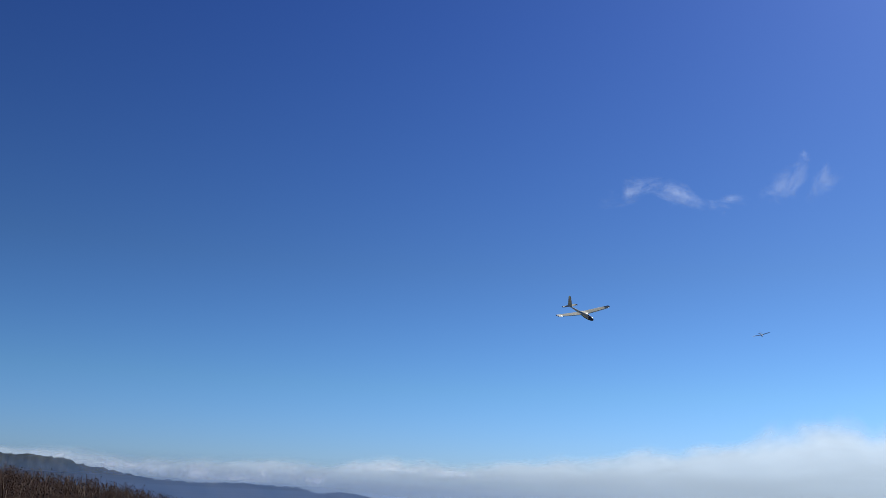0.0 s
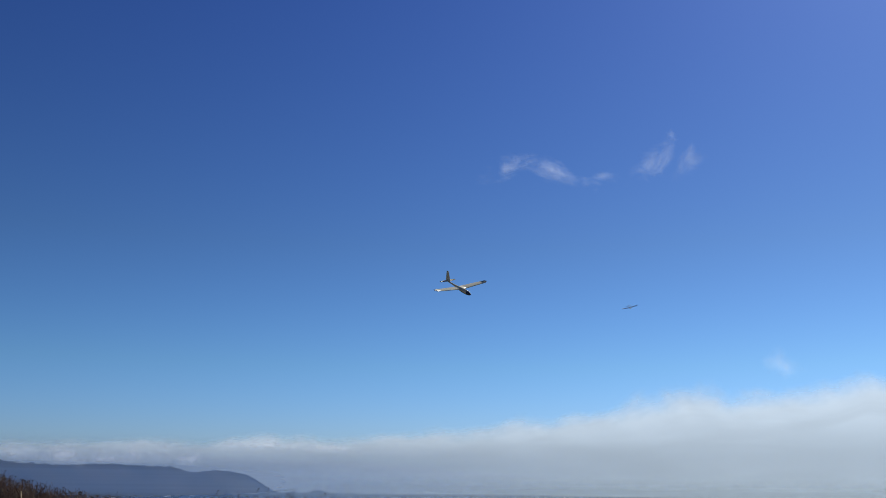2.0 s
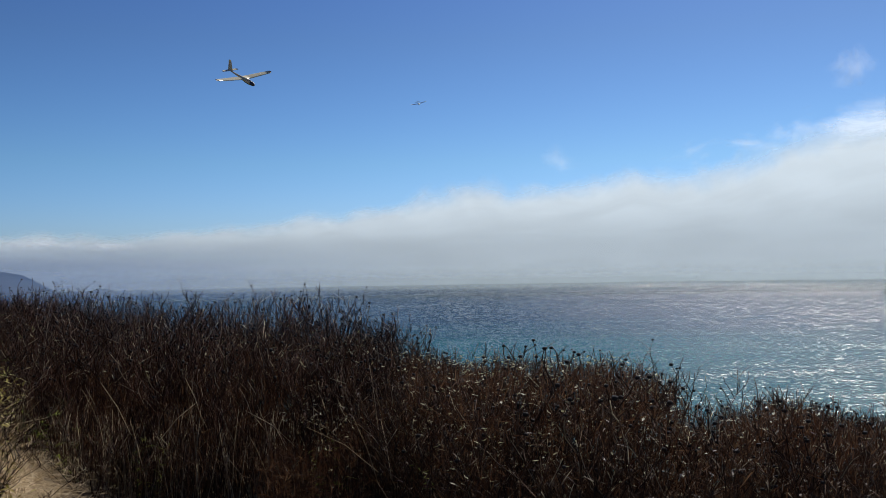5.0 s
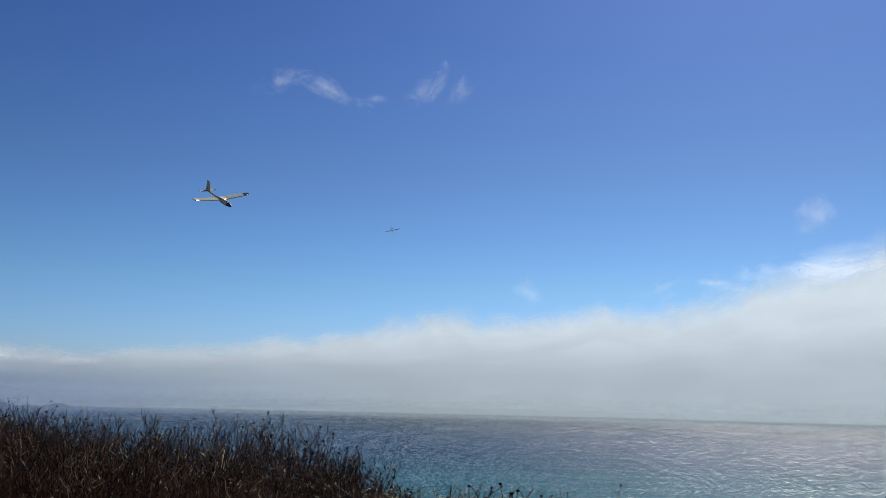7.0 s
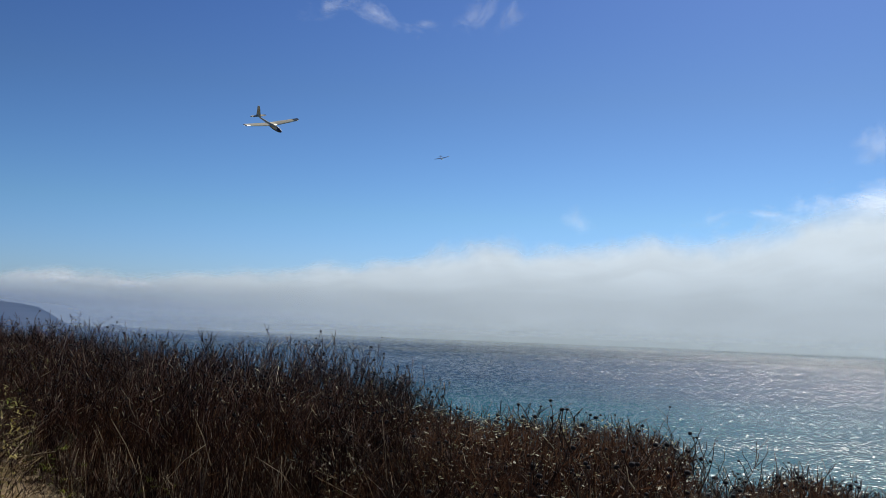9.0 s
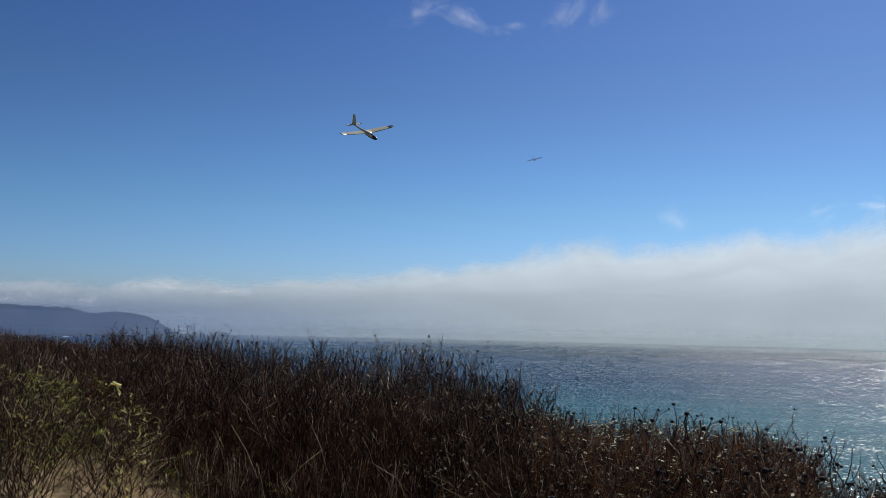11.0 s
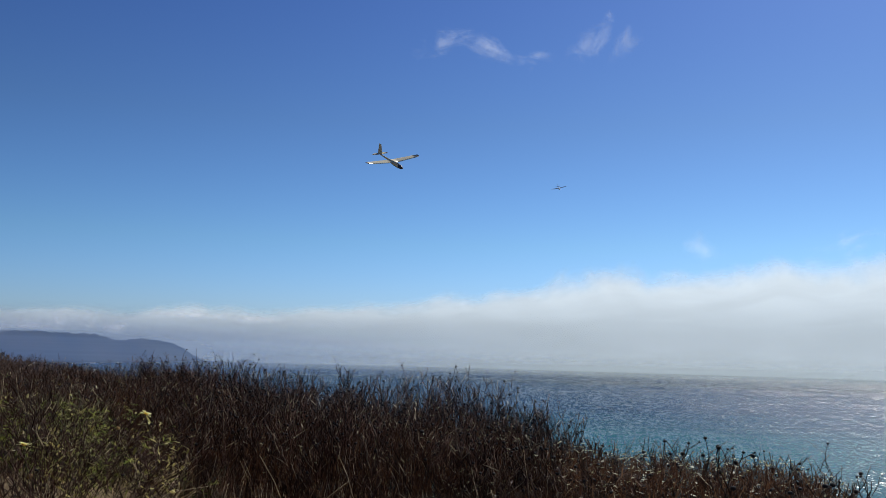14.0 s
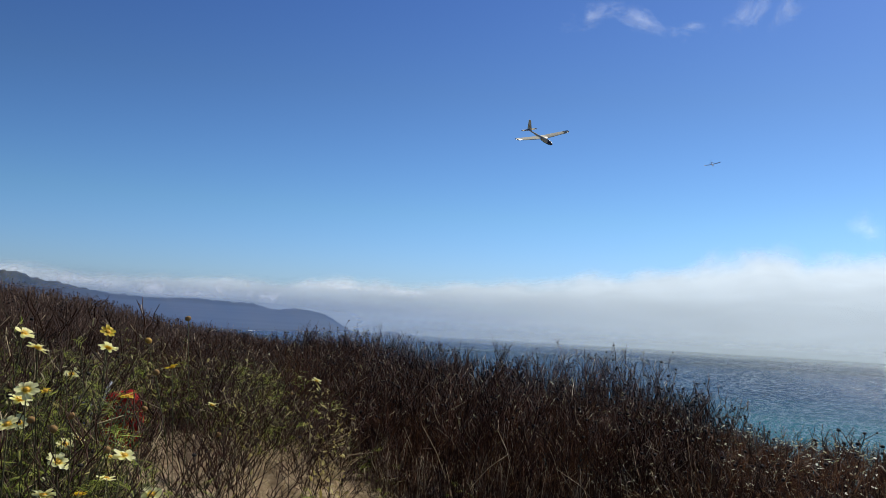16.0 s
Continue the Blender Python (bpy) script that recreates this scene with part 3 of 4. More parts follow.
def dry_plant(seed, tall, stems, spread, m_stem, m_leaf, head_share=0.5, leaves=5, branches=(4, 7), thick=0.0026, leaf_size=1.0, single_heads=0, kink=0.1):
    """One clump: bent stalks that fork towards the top, dry leaf shreds, round seed heads."""
    random.seed(seed)
    st, hd, lf, singles = Soup(), Soup(), Soup(), []
    for _ in range(stems):
        az, rad = random.uniform(0, 2 * math.pi), spread * math.sqrt(random.random())
        p = Vector((rad * math.cos(az), rad * math.sin(az), -0.04))
        d = lean_vec(abs(random.gauss(0, 0.2)), random.uniform(0, 2 * math.pi))
        length = tall * (random.uniform(0.84, 1.0) if random.random() < 0.75 else random.uniform(0.45, 0.8))
        bend = Vector((random.gauss(0, 0.16), random.gauss(0, 0.16), 0))
        pts, q = [p.copy()], p.copy()
        for i in range(5):
            d = (d + bend * 0.3 + Vector((random.gauss(0, kink), random.gauss(0, kink), 0.06))).normalized()
            q = q + d * (length / 5)
            pts.append(q.copy())
        st.tube(pts, [thick * (1 - 0.13 * i) for i in range(6)])
        if len(singles) < single_heads:
            singles.append((pts[-1].copy(), d.copy()))
        elif random.random() < head_share:
            hd.ball(pts[-1], random.uniform(0.0085, 0.012), d)
        for _ in range(random.randint(*branches)):
            t = random.uniform(0.3, 1.0) ** 0.6
            i = min(4, int(t * 5))
            b0 = pts[i].lerp(pts[i + 1], t * 5 - i)
            crown = t > 0.62
            out = (lean_vec(random.uniform(0.45, 1.0) if crown else random.uniform(0.4, 1.15), random.uniform(0, 2 * math.pi)) + d * 0.3).normalized()
            bl = tall * (random.uniform(0.09, 0.2) if crown else random.uniform(0.07, 0.24) * (1.2 - 0.6 * t))
            b1 = b0 + out * bl * 0.45
            out = (out + UP * (random.uniform(0.5, 1.3) if crown else random.uniform(0.1, 0.9)) + Vector((random.gauss(0, 0.3), random.gauss(0, 0.3), 0))).normalized()
            b2 = b1 + out * bl * 0.3
            b3 = b2 + (out + Vector((random.gauss(0, 0.4), random.gauss(0, 0.4), 0.2))).normalized() * bl * 0.25
            st.tube([b0, b1, b2, b3], [thick * 0.68, thick * 0.58, thick * 0.52, thick * 0.46])
            high = b3.z > 0.7 * tall
            if high and random.random() < head_share:
                hd.ball(b3, random.uniform(0.007, 0.0105), b3 - b2)
            for _ in range(random.randint(0, 2)):
                tw = b1.lerp(b2, random.uniform(0, 0.9))
                te = tw + (lean_vec(random.uniform(0.4, 1.3), random.uniform(0, 6.28)) + UP * 0.2).normalized() * tall * random.uniform(0.04, 0.1)
                st.tube([tw, te], [thick * 0.5, thick * 0.38])
                if high and random.random() < head_share * 0.5:
                    hd.ball(te, random.uniform(0.006, 0.009), te - tw, seg=5, rings=2)
        for _ in range(leaves):
            t = random.uniform(0.1, 0.95)
            i = min(4, int(t * 5))
            b0 = pts[i].lerp(pts[i + 1], t * 5 - i)
            out = lean_vec(random.uniform(0.6, 2.0), random.uniform(0, 6.28))
            lf.ribbon(b0, out, out.cross(UP) + Vector((0, 0, random.gauss(0, 0.4))), leaf_size * random.uniform(0.02, 0.055), leaf_size * random.uniform(0.004, 0.009), random.uniform(-0.2, 0.9))
    root = new("dry_daisy_plant")
    tagged(part("stem_tangle", st.mesh("stem_tangle", m_stem), root), kind="stuff")
    for p, d in singles:
        part("seed_head", SEED_HEAD, root, m=Matrix.Translation(p) @ d.to_track_quat("Z", "Y").to_matrix().to_4x4() @ Matrix.Scale(random.uniform(0.8, 1.25), 4))
    if hd.v:
        tagged(part("seed_mass", hd.mesh("seed_mass", M_HEAD), root), kind="stuff")
    if lf.v:
        tagged(part("dry_foliage", lf.mesh("dry_foliage", m_leaf), root, "curled dry leaves"), kind="stuff")
    return root


def scatter(n_want, region, gap, seed):
    """Random places inside region(x, y), at least gap apart."""
    rnd = random.Random(seed)
    got, tries = [], 0
    x0, x1, y0, y1, inside = region
    while len(got) < n_want and tries < n_want * 60:
        tries += 1
        x, y = rnd.uniform(x0, x1), rnd.uniform(y0, y1)
        if inside(x, y) and all((x - a) ** 2 + (y - b) ** 2 > gap * gap for a, b in got):
            got.append((x, y))
    return got


def plant_all(variants, places, height, label, group, seed, category="dead plant"):
    rnd = random.Random(seed)
    for i, (x, y) in enumerate(places):
        src = variants[i % len(variants)]
        s = height(x, y) * rnd.uniform(0.86, 1.08) - mound(x, y)
        m = pose(x, y, ground_z(x, y), rnd.gauss(0, 4), rnd.gauss(0, 4), rnd.uniform(0, 360)) @ Matrix.Diagonal((0.55 + 0.45 * s, 0.55 + 0.45 * s, s, 1))
        if i < len(variants):
            src.matrix_basis = m
            ob = src
        else:
            ob = copy_thing(src, Matrix.Identity(4))
            ob.matrix_basis = m
        tagged(ob, label, category, group)


def thicket_front(x):
    return float(np.interp(x, (-2.4, -1.6, -0.9, 0.0, 1.0, 1.6), (4.95, 4.95, 4.95, 4.85, 4.6, 4.2)))


def in_thicket(x, y):
    return thicket_front(x) < y < edge_y(x) - 0.3 and y < thicket_front(x) + 2.4


TALL_X = (-2.4, -1.8, -1.4, -1.0, -0.5, 0.0, 0.3, 0.6, 0.8, 0.95, 1.08, 1.25, 1.7)
TALL_H = (0.45, 0.47, 0.56, 0.75, 0.91, 0.95, 0.94, 0.91, 0.85, 0.76, 0.63, 0.58, 0.55)
thicket = [dry_plant(100 + k, 1.0, 17, 0.16, M_STEM, M_DRYLEAF, 0.17, 5, (6, 10), 0.0032, 0.75, 0, 0.13) for k in range(8)]
plant_all(thicket, scatter(126, (-2.3, 1.35, 4.2, 9.0, in_thicket), 0.15, 5) + [polar(az, 0, r).xy[:] for az, r in ((7.5, 4.9), (8.6, 4.75), (9.4, 5.1), (10.2, 4.7), (10.9, 5.0), (11.7, 4.75), (12.4, 5.05), (13.2, 4.7), (9.9, 5.4), (8.2, 5.3))], lambda x, y: float(np.interp(x / y * 6.0, TALL_X, TALL_H)),
          "dead brown branching daisy plant with round seed heads", "dead plants of the thicket", 11)

# a few taller, thicker plants stand clear of the rest
emergent = [dry_plant(150 + k, 1.0, 4, 0.1, M_STEM, M_DRYLEAF, 0.26, 2, (9, 13), 0.0034, 0.75, 1, 0.2) for k in range(6)]
plant_all(emergent, scatter(32, (-1.6, 0.95, 4.6, 6.4, lambda x, y: in_thicket(x, y) and y < thicket_front(x) + 1.2), 0.22, 55), lambda x, y: 0.99 * float(np.interp(x / y * 6.0, TALL_X, TALL_H)),
          "tall dead daisy plant with bare forked stalks and seed heads", "taller dead plants of the thicket", 17)


# dark undergrowth that closes the thicket from below
random.seed(61)
under = Soup()
for x, y in scatter(2500, (-2.6, 1.5, 4.2, 8.6, in_thicket), 0.02, 62):
    z, top_h = ground_z(x, y), 0.9 * float(np.interp(x / y * 6.0, TALL_X, TALL_H))
    for _ in range(13):
        p = Vector((x + random.gauss(0, 0.05), y + random.gauss(0, 0.05), z + top_h * 0.78 * random.random()))
        d = lean_vec(abs(random.gauss(0, 0.5)), random.uniform(0, 6.28))
        under.ribbon(p, d, d.cross(Vector((random.gauss(0, 1), random.gauss(0, 1), 0.1))), random.uniform(0.06, 0.16), random.uniform(0.005, 0.011), random.uniform(-0.1, 0.1), 1)
for x, y in scatter(800, (-2.2, 1.5, 3.9, 6.2, lambda x, y: thicket_front(x) - 0.2 < y < thicket_front(x) + 0.5), 0.02, 59):
    z, top_h = ground_z(x, y), float(np.interp(x / y * 6.0, TALL_X, TALL_H))
    for _ in range(9):
        p = Vector((x + random.gauss(0, 0.05), y + random.gauss(0, 0.05), z + top_h * 0.6 * random.random()))
        d = lean_vec(abs(random.gauss(0.2, 0.8)), random.uniform(0, 6.28))
        under.ribbon(p, d, d.cross(Vector((random.gauss(0, 1), random.gauss(0, 1), 0.1))), random.uniform(0.04, 0.11), random.uniform(0.006, 0.013), random.uniform(-0.1, 0.3), 1)
for x, y in scatter(900, (-2.6, 1.5, 5.4, 8.6, lambda x, y: in_thicket(x, y) and y > thicket_front(x) + 1.0), 0.02, 60):
    z, top_h = ground_z(x, y), float(np.interp(x / y * 6.0, TALL_X, TALL_H))
    for _ in range(9):
        p = Vector((x + random.gauss(0, 0.05), y + random.gauss(0, 0.05), z + top_h * 0.64 * random.random()))
        d = lean_vec(abs(random.gauss(0, 0.7)), random.uniform(0, 6.28))
        under.ribbon(p, d, d.cross(Vector((random.gauss(0, 1), random.gauss(0, 1), 0.1))), random.uniform(0.06, 0.13), random.uniform(0.014, 0.026), random.uniform(-0.1, 0.3), 1)


RIGHT_AZ = (8, 11, 14.6, 20.5, 23.2, 25.2, 27.1, 28.4, 29.6, 31.4, 33, 34.4, 36.3, 45)
RIGHT_EL = (-4.4, -4.9, -5.3, -5.3, -5.25, -5.8, -7.2, -9.9, -9.6, -8.1, -7.7, -7.6, -8.5, -9)


def right_height(x, y):
    """The low plants at the bluff edge, with a gap where the edge is worn."""
    r, az = math.hypot(x, y), math.degrees(math.atan2(x, y))
    top = EYE + r * math.tan(radians(float(np.interp(az, RIGHT_AZ, RIGHT_EL))))
    return min(0.84, max(0.16, top - ground_z(x, y)))


def in_right(x, y):
    r = math.hypot(x, y)
    return x > 0.75 and r > 2.9 and y < edge_y(x) - 0.05 and math.degrees(math.atan2(x, y)) < 42 and not in_thicket(x, y)


for x, y in scatter(2500, (0.7, 3.4, 2.2, 5.9, lambda x, y: in_right(x, y) and x < 0.82 * y), 0.02, 63):
    z, top_h = ground_z(x, y), 0.98 * right_height(x, y)
    for _ in range(20):
        p = Vector((x + random.gauss(0, 0.05), y + random.gauss(0, 0.05), z + top_h * 0.92 * random.random()))
        d = lean_vec(abs(random.gauss(0.2, 0.7)), random.uniform(0, 6.28))
        under.ribbon(p, d, d.cross(Vector((random.gauss(0, 1), random.gauss(0, 1), 0.1))), random.uniform(0.03, 0.085), random.uniform(0.005, 0.012), random.uniform(-0.1, 0.4), 1)
for x, y in scatter(420, (0.15, 0.9, 3.9, 4.75, lambda x, y: x / y < 0.21 and y < thicket_front(x)), 0.02, 57):
    z, top_h = ground_z(x, y), 0.3 + 0.25 * smooth(0.3, 0.8, x)
    for _ in range(14):
        p = Vector((x + random.gauss(0, 0.05), y + random.gauss(0, 0.05), z + top_h * random.random()))
        d = lean_vec(abs(random.gauss(0.3, 0.8)), random.uniform(0, 6.28))
        under.ribbon(p, d, d.cross(Vector((random.gauss(0, 1), random.gauss(0, 1), 0.1))), random.uniform(0.03, 0.09), random.uniform(0.006, 0.013), random.uniform(-0.1, 0.4), 1)
# thin bare stems along the thicket's foot, some bleached, all lightened against the shade
front = Soup()
for x, y in scatter(620, (-1.9, 1.5, 3.9, 5.6, lambda x, y: thicket_front(x) - 0.22 < y < thicket_front(x) + 0.25), 0.03, 58):
    top_h = float(np.interp(x / y * 6.0, TALL_X, TALL_H))
    for _ in range(3):
        p = Vector((x + random.gauss(0, 0.04), y + random.gauss(0, 0.04), ground_z(x, y) - 0.02))
        h = top_h * random.uniform(0.15, 0.55)
        d = lean_vec(abs(random.gauss(0.05, 0.16)), random.uniform(0, 6.28))
        mid = p + d * h * 0.55
        tip = mid + (d + Vector((random.gauss(0, 0.15), random.gauss(0, 0.15), 0))).normalized() * h * 0.45
        front.tube([p, mid, tip], [0.0025, 0.002, 0.0012])
        if random.random() < 0.6:
            q = mid.lerp(tip, random.random())
            front.tube([q, q + lean_vec(random.uniform(0.3, 0.9), random.uniform(0, 6.28)) * random.uniform(0.04, 0.12)], [0.0012, 0.0008])
tagged(new("bare_stems", front.mesh("bare_stems", M_STEM_FOOT_LIFT)), "thin brown and bleached stems at the thicket's foot, lightened against the shade", "dry stems", kind="stuff")
LITTER = Soup()


def lay_litter(n_want, region, seed, each=5):
    """Dead leaves and broken stalks lying on the soil."""
    for x, y in scatter(n_want, region, 0.01, seed):
        for _ in range(each):
            px, py = x + random.gauss(0, 0.05), y + random.gauss(0, 0.05)
            a = random.uniform(0, 6.28)
            d = Vector((math.cos(a), math.sin(a), random.gauss(0.05, 0.12)))
            LITTER.ribbon(Vector((px, py, ground_z(px, py) + random.uniform(0.004, 0.03))), d, d.cross(UP), random.uniform(0.04, 0.12), random.uniform(0.006, 0.014), random.uniform(0.0, 0.15), 1)


# added unseen under the plants: dark cover against light bounced off the sand
lay_litter(2600, (-2.8, 1.6, 4.0, 9.0, in_thicket), 66, 7)
lay_litter(1200, (0.7, 3.6, 2.0, 6.5, in_right), 67, 7)
tagged(new("undergrowth", under.mesh("undergrowth", M_UNDER)), "dark withered leaves and stalks inside the thicket", "undergrowth", kind="stuff")
flecks = Soup()
for x, y in scatter(1700, (0.3, 3.0, 2.8, 5.4, lambda x, y: in_right(x, y) or (x > 0.3 and in_thicket(x, y) and y < 5.1)), 0.03, 64):
    for _ in range(3):
        p = Vector((x + random.gauss(0, 0.04), y + random.gauss(0, 0.04), ground_z(x, y) + right_height(x, y) * random.uniform(0.45, 0.96)))
        d = lean_vec(random.uniform(1.2, 1.8), random.uniform(0, 6.28))
        flecks.ribbon(p, d, d.cross(UP), random.uniform(0.014, 0.032), random.uniform(0.007, 0.012), random.uniform(-0.3, 0.4), 2)
for x, y in scatter(900, (-2.2, 1.0, 4.4, 6.0, lambda x, y: in_thicket(x, y) and y < thicket_front(x) + 1.0), 0.02, 65):
    top_h = float(np.interp(x / y * 6.0, TALL_X, TALL_H))
    for _ in range(2):
        p = Vector((x, y, ground_z(x, y) + top_h * random.uniform(0.15, 0.9)))
        d = lean_vec(random.uniform(0.6, 1.9), random.uniform(0, 6.28))
        flecks.ribbon(p, d, d.cross(UP), random.uniform(0.014, 0.045), random.uniform(0.0035, 0.0075), random.uniform(-0.3, 0.6), 2)
for x, y in scatter(560, (0.1, 1.4, 3.7, 5.3, lambda x, y: thicket_front(x) - 0.7 < y < thicket_front(x) + 0.15 and x > 0.25 + 0.35 * noise.noise((y * 3, x * 3, 0))), 0.02, 70):
    for _ in range(3):
        p = Vector((x + random.gauss(0, 0.03), y + random.gauss(0, 0.03), ground_z(x, y) + random.uniform(0.05, 0.5)))
        d = lean_vec(random.uniform(1.0, 1.9), random.uniform(0, 6.28))
        flecks.ribbon(p, d, d.cross(UP), random.uniform(0.012, 0.027), random.uniform(0.004, 0.008), random.uniform(-0.3, 0.4), 2)
tagged(new("withered_petals", flecks.mesh("withered_petals", M_PALELEAF)), "pale curled petals and leaves caught in the dead plants", "dry petals", kind="stuff")

low = [dry_plant(200 + k, 1.0, 12, 0.16, M_STEM_LOW, M_DRYLEAF, 0.14, 10, (5, 8), 0.0032, 1.1, 2, 0.14) for k in range(7)]
plant_all(low, scatter(84, (0.7, 4.0, 1.9, 5.8, lambda x, y: in_right(x, y) and not 0.5 < x / y < 0.59), 0.165, 6), lambda x, y: 0.97 * right_height(x, y),
          "low dead daisy plant with pale dry leaves and seed heads", "low dead plants at the bluff edge", 12)

rim = [dry_plant(250 + k, 1.0, 3, 0.08, M_STEM_LOW, M_DRYLEAF, 0.75, 2, (5, 8), 0.0046, 0.8, 3, 0.15) for k in range(4)]
plant_all(rim, scatter(28, (0.9, 3.2, 2.6, 5.2, lambda x, y: in_right(x, y) and (0.3 < x / y < 0.5 or 0.62 < x / y < 0.8)), 0.2, 56), lambda x, y: 1.03 * right_height(x, y),
          "bare forked daisy stalks with clustered dark seed heads", "bare stalks at the bluff edge", 18)


def in_hill(x, y):
    az = math.degrees(math.atan2(x, y))
    return -48 < az < -8 and y < edge_y(x) - 0.1 and math.hypot(x, y) > 5.4 and not in_thicket(x, y)


def slope_dip(x, y):
    """The scrub grows lower in the dip beside the thicket."""
    az = math.degrees(math.atan2(x, y))
    return 1 - 0.2 * smooth(-27, -22, az)


hill = [dry_plant(300 + k, 1.0, 12, 0.17, M_STEM_HILL, M_DRYLEAF, 0.22, 6, (4, 7), 0.0032) for k in range(5)]
plant_all(hill, scatter(26, (-9, -1.0, 4.6, 9.5, in_hill), 0.5, 7), lambda x, y: 0.45 * slope_dip(x, y),
          "dead brown daisy plant on the rising slope", "dead plants on the slope", 13)
random.seed(77)
fill, fill_heads = Soup(), Soup()
for x, y in scatter(1500, (-10, -1.0, 4.6, 12.8, in_hill), 0.1, 8):
    z = ground_z(x, y)
    for _ in range(9):
        p = Vector((x + random.gauss(0, 0.07), y + random.gauss(0, 0.07), z - 0.03))
        d = lean_vec(abs(random.gauss(0, 0.3)), random.uniform(0, 6.28))
        h = random.uniform(0.2, 0.43) * slope_dip(x, y)
        mid = p + d * h * 0.6
        tip = mid + (d + Vector((random.gauss(0, 0.3), random.gauss(0, 0.3), 0.2))).normalized() * h * 0.4
        fill.tube([p, mid, tip], [0.0032, 0.0026, 0.0016])
        for _ in range(2):
            q = p.lerp(tip, random.uniform(0.4, 0.9))
            fill.tube([q, q + lean_vec(random.uniform(0.3, 1.1), random.uniform(0, 6.28)) * random.uniform(0.05, 0.12)], [0.002, 0.0014])
        if random.random() < 0.2:
            fill_heads.ball(tip, random.uniform(0.007, 0.0115), d, seg=5, rings=2)
tagged(new("scrub_seed_heads", fill_heads.mesh("scrub_seed_heads", M_HEAD)), "dark round seed heads on the dead scrub", "seed heads", kind="stuff")
tagged(new("dry_scrub", fill.mesh("dry_scrub", M_STEM_HILL)), "dense dead brown scrub covering the slope", "scrub", kind="stuff")

# ---- straw and litter ----
random.seed(21)
straw = Soup()


def in_litter(x, y):
    return y < edge_y(x) - 0.2 and y > 1.5


for x, y in scatter(4000, (-2.4, -0.65, 2.8, 5.4, in_litter), 0.01, 31):
    z = ground_z(x, y)
    for _ in range(2):
        a = random.uniform(0, 6.28)
        d = Vector((math.cos(a), math.sin(a), random.uniform(0.0, 0.35)))
        p = Vector((x + random.gauss(0, 0.05), y + random.gauss(0, 0.05), z + 0.004))
        straw.ribbon(p, d, d.cross(UP), random.uniform(0.05, 0.16), random.uniform(0.002, 0.005), random.uniform(0.0, 0.25))
for x, y in scatter(1500, (-1.75, -0.72, 3.5, 5.0, in_litter), 0.012, 32):
    z = ground_z(x, y)
    for _ in range(3):
        a = random.uniform(0, 6.28)
        d = Vector((math.cos(a), math.sin(a), random.uniform(0.05, 0.9)))
        p = Vector((x + random.gauss(0, 0.03), y + random.gauss(0, 0.03), z + random.uniform(0.0, 0.05)))
        straw.ribbon(p, d, d.cross(UP), random.uniform(0.04, 0.15), random.uniform(0.002, 0.005), random.uniform(0.1, 0.6))
tagged(new("straw_litter", straw.mesh("straw_litter", M_STRAW)), "scattered pale straw lying on the sand", "straw", kind="stuff")


def straw_tuft():
    s = Soup()
    for _ in range(46):
        d = lean_vec(abs(random.gauss(0.6, 0.4)), random.uniform(0, 6.28))
        s.ribbon(Vector((random.gauss(0, 0.02), random.gauss(0, 0.02), -0.01)), d, d.cross(UP + Vector((0.1, 0, 0))), random.uniform(0.06, 0.17), random.uniform(0.0025, 0.005), random.uniform(0.2, 0.9), 4)
    return new("grass_tuft", s.mesh("grass_tuft", M_STRAW))


random.seed(33)
for k in range(26):
    az, r = random.uniform(-18.0, -9.5), random.uniform(3.8, 5.05)
    tuft = straw_tuft()
    p = polar(az, 0, r - 0.1)
    tuft.matrix_basis = pose(p.x, p.y, ground_z(p.x, p.y), 0, 0, 40 * k)
    tagged(tuft, "bleached dry grass tuft on the sand", "grass", "dry grass tufts")

stalks = Soup()
for k in range(150):
    az = random.uniform(-19, 26)
    r = random.uniform(4.4, 5.8) if az < 9 else random.uniform(3.3, 4.6)
    p = polar(az, 0, r)
    p.z = ground_z(p.x, p.y)
    h = random.uniform(0.1, 0.36)
    d = lean_vec(random.uniform(0.25, 0.9), random.choice((random.uniform(1.9, 4.2), random.uniform(0, 6.28))))
    q = p + UP * (random.uniform(0, 0.45) if az > -8 else random.uniform(0, 0.12))
    h = h if az > -8 else 0.6 * h
    stalks.tube([q, q + d * h * 0.5, q + (d + UP * -0.15).normalized() * h], [0.0017, 0.0015, 0.001])
tagged(new("bleached_stalks", stalks.mesh("bleached_stalks", M_STRAW)), "thin bleached stalks leaning through the thicket", "dry stalks", kind="stuff")


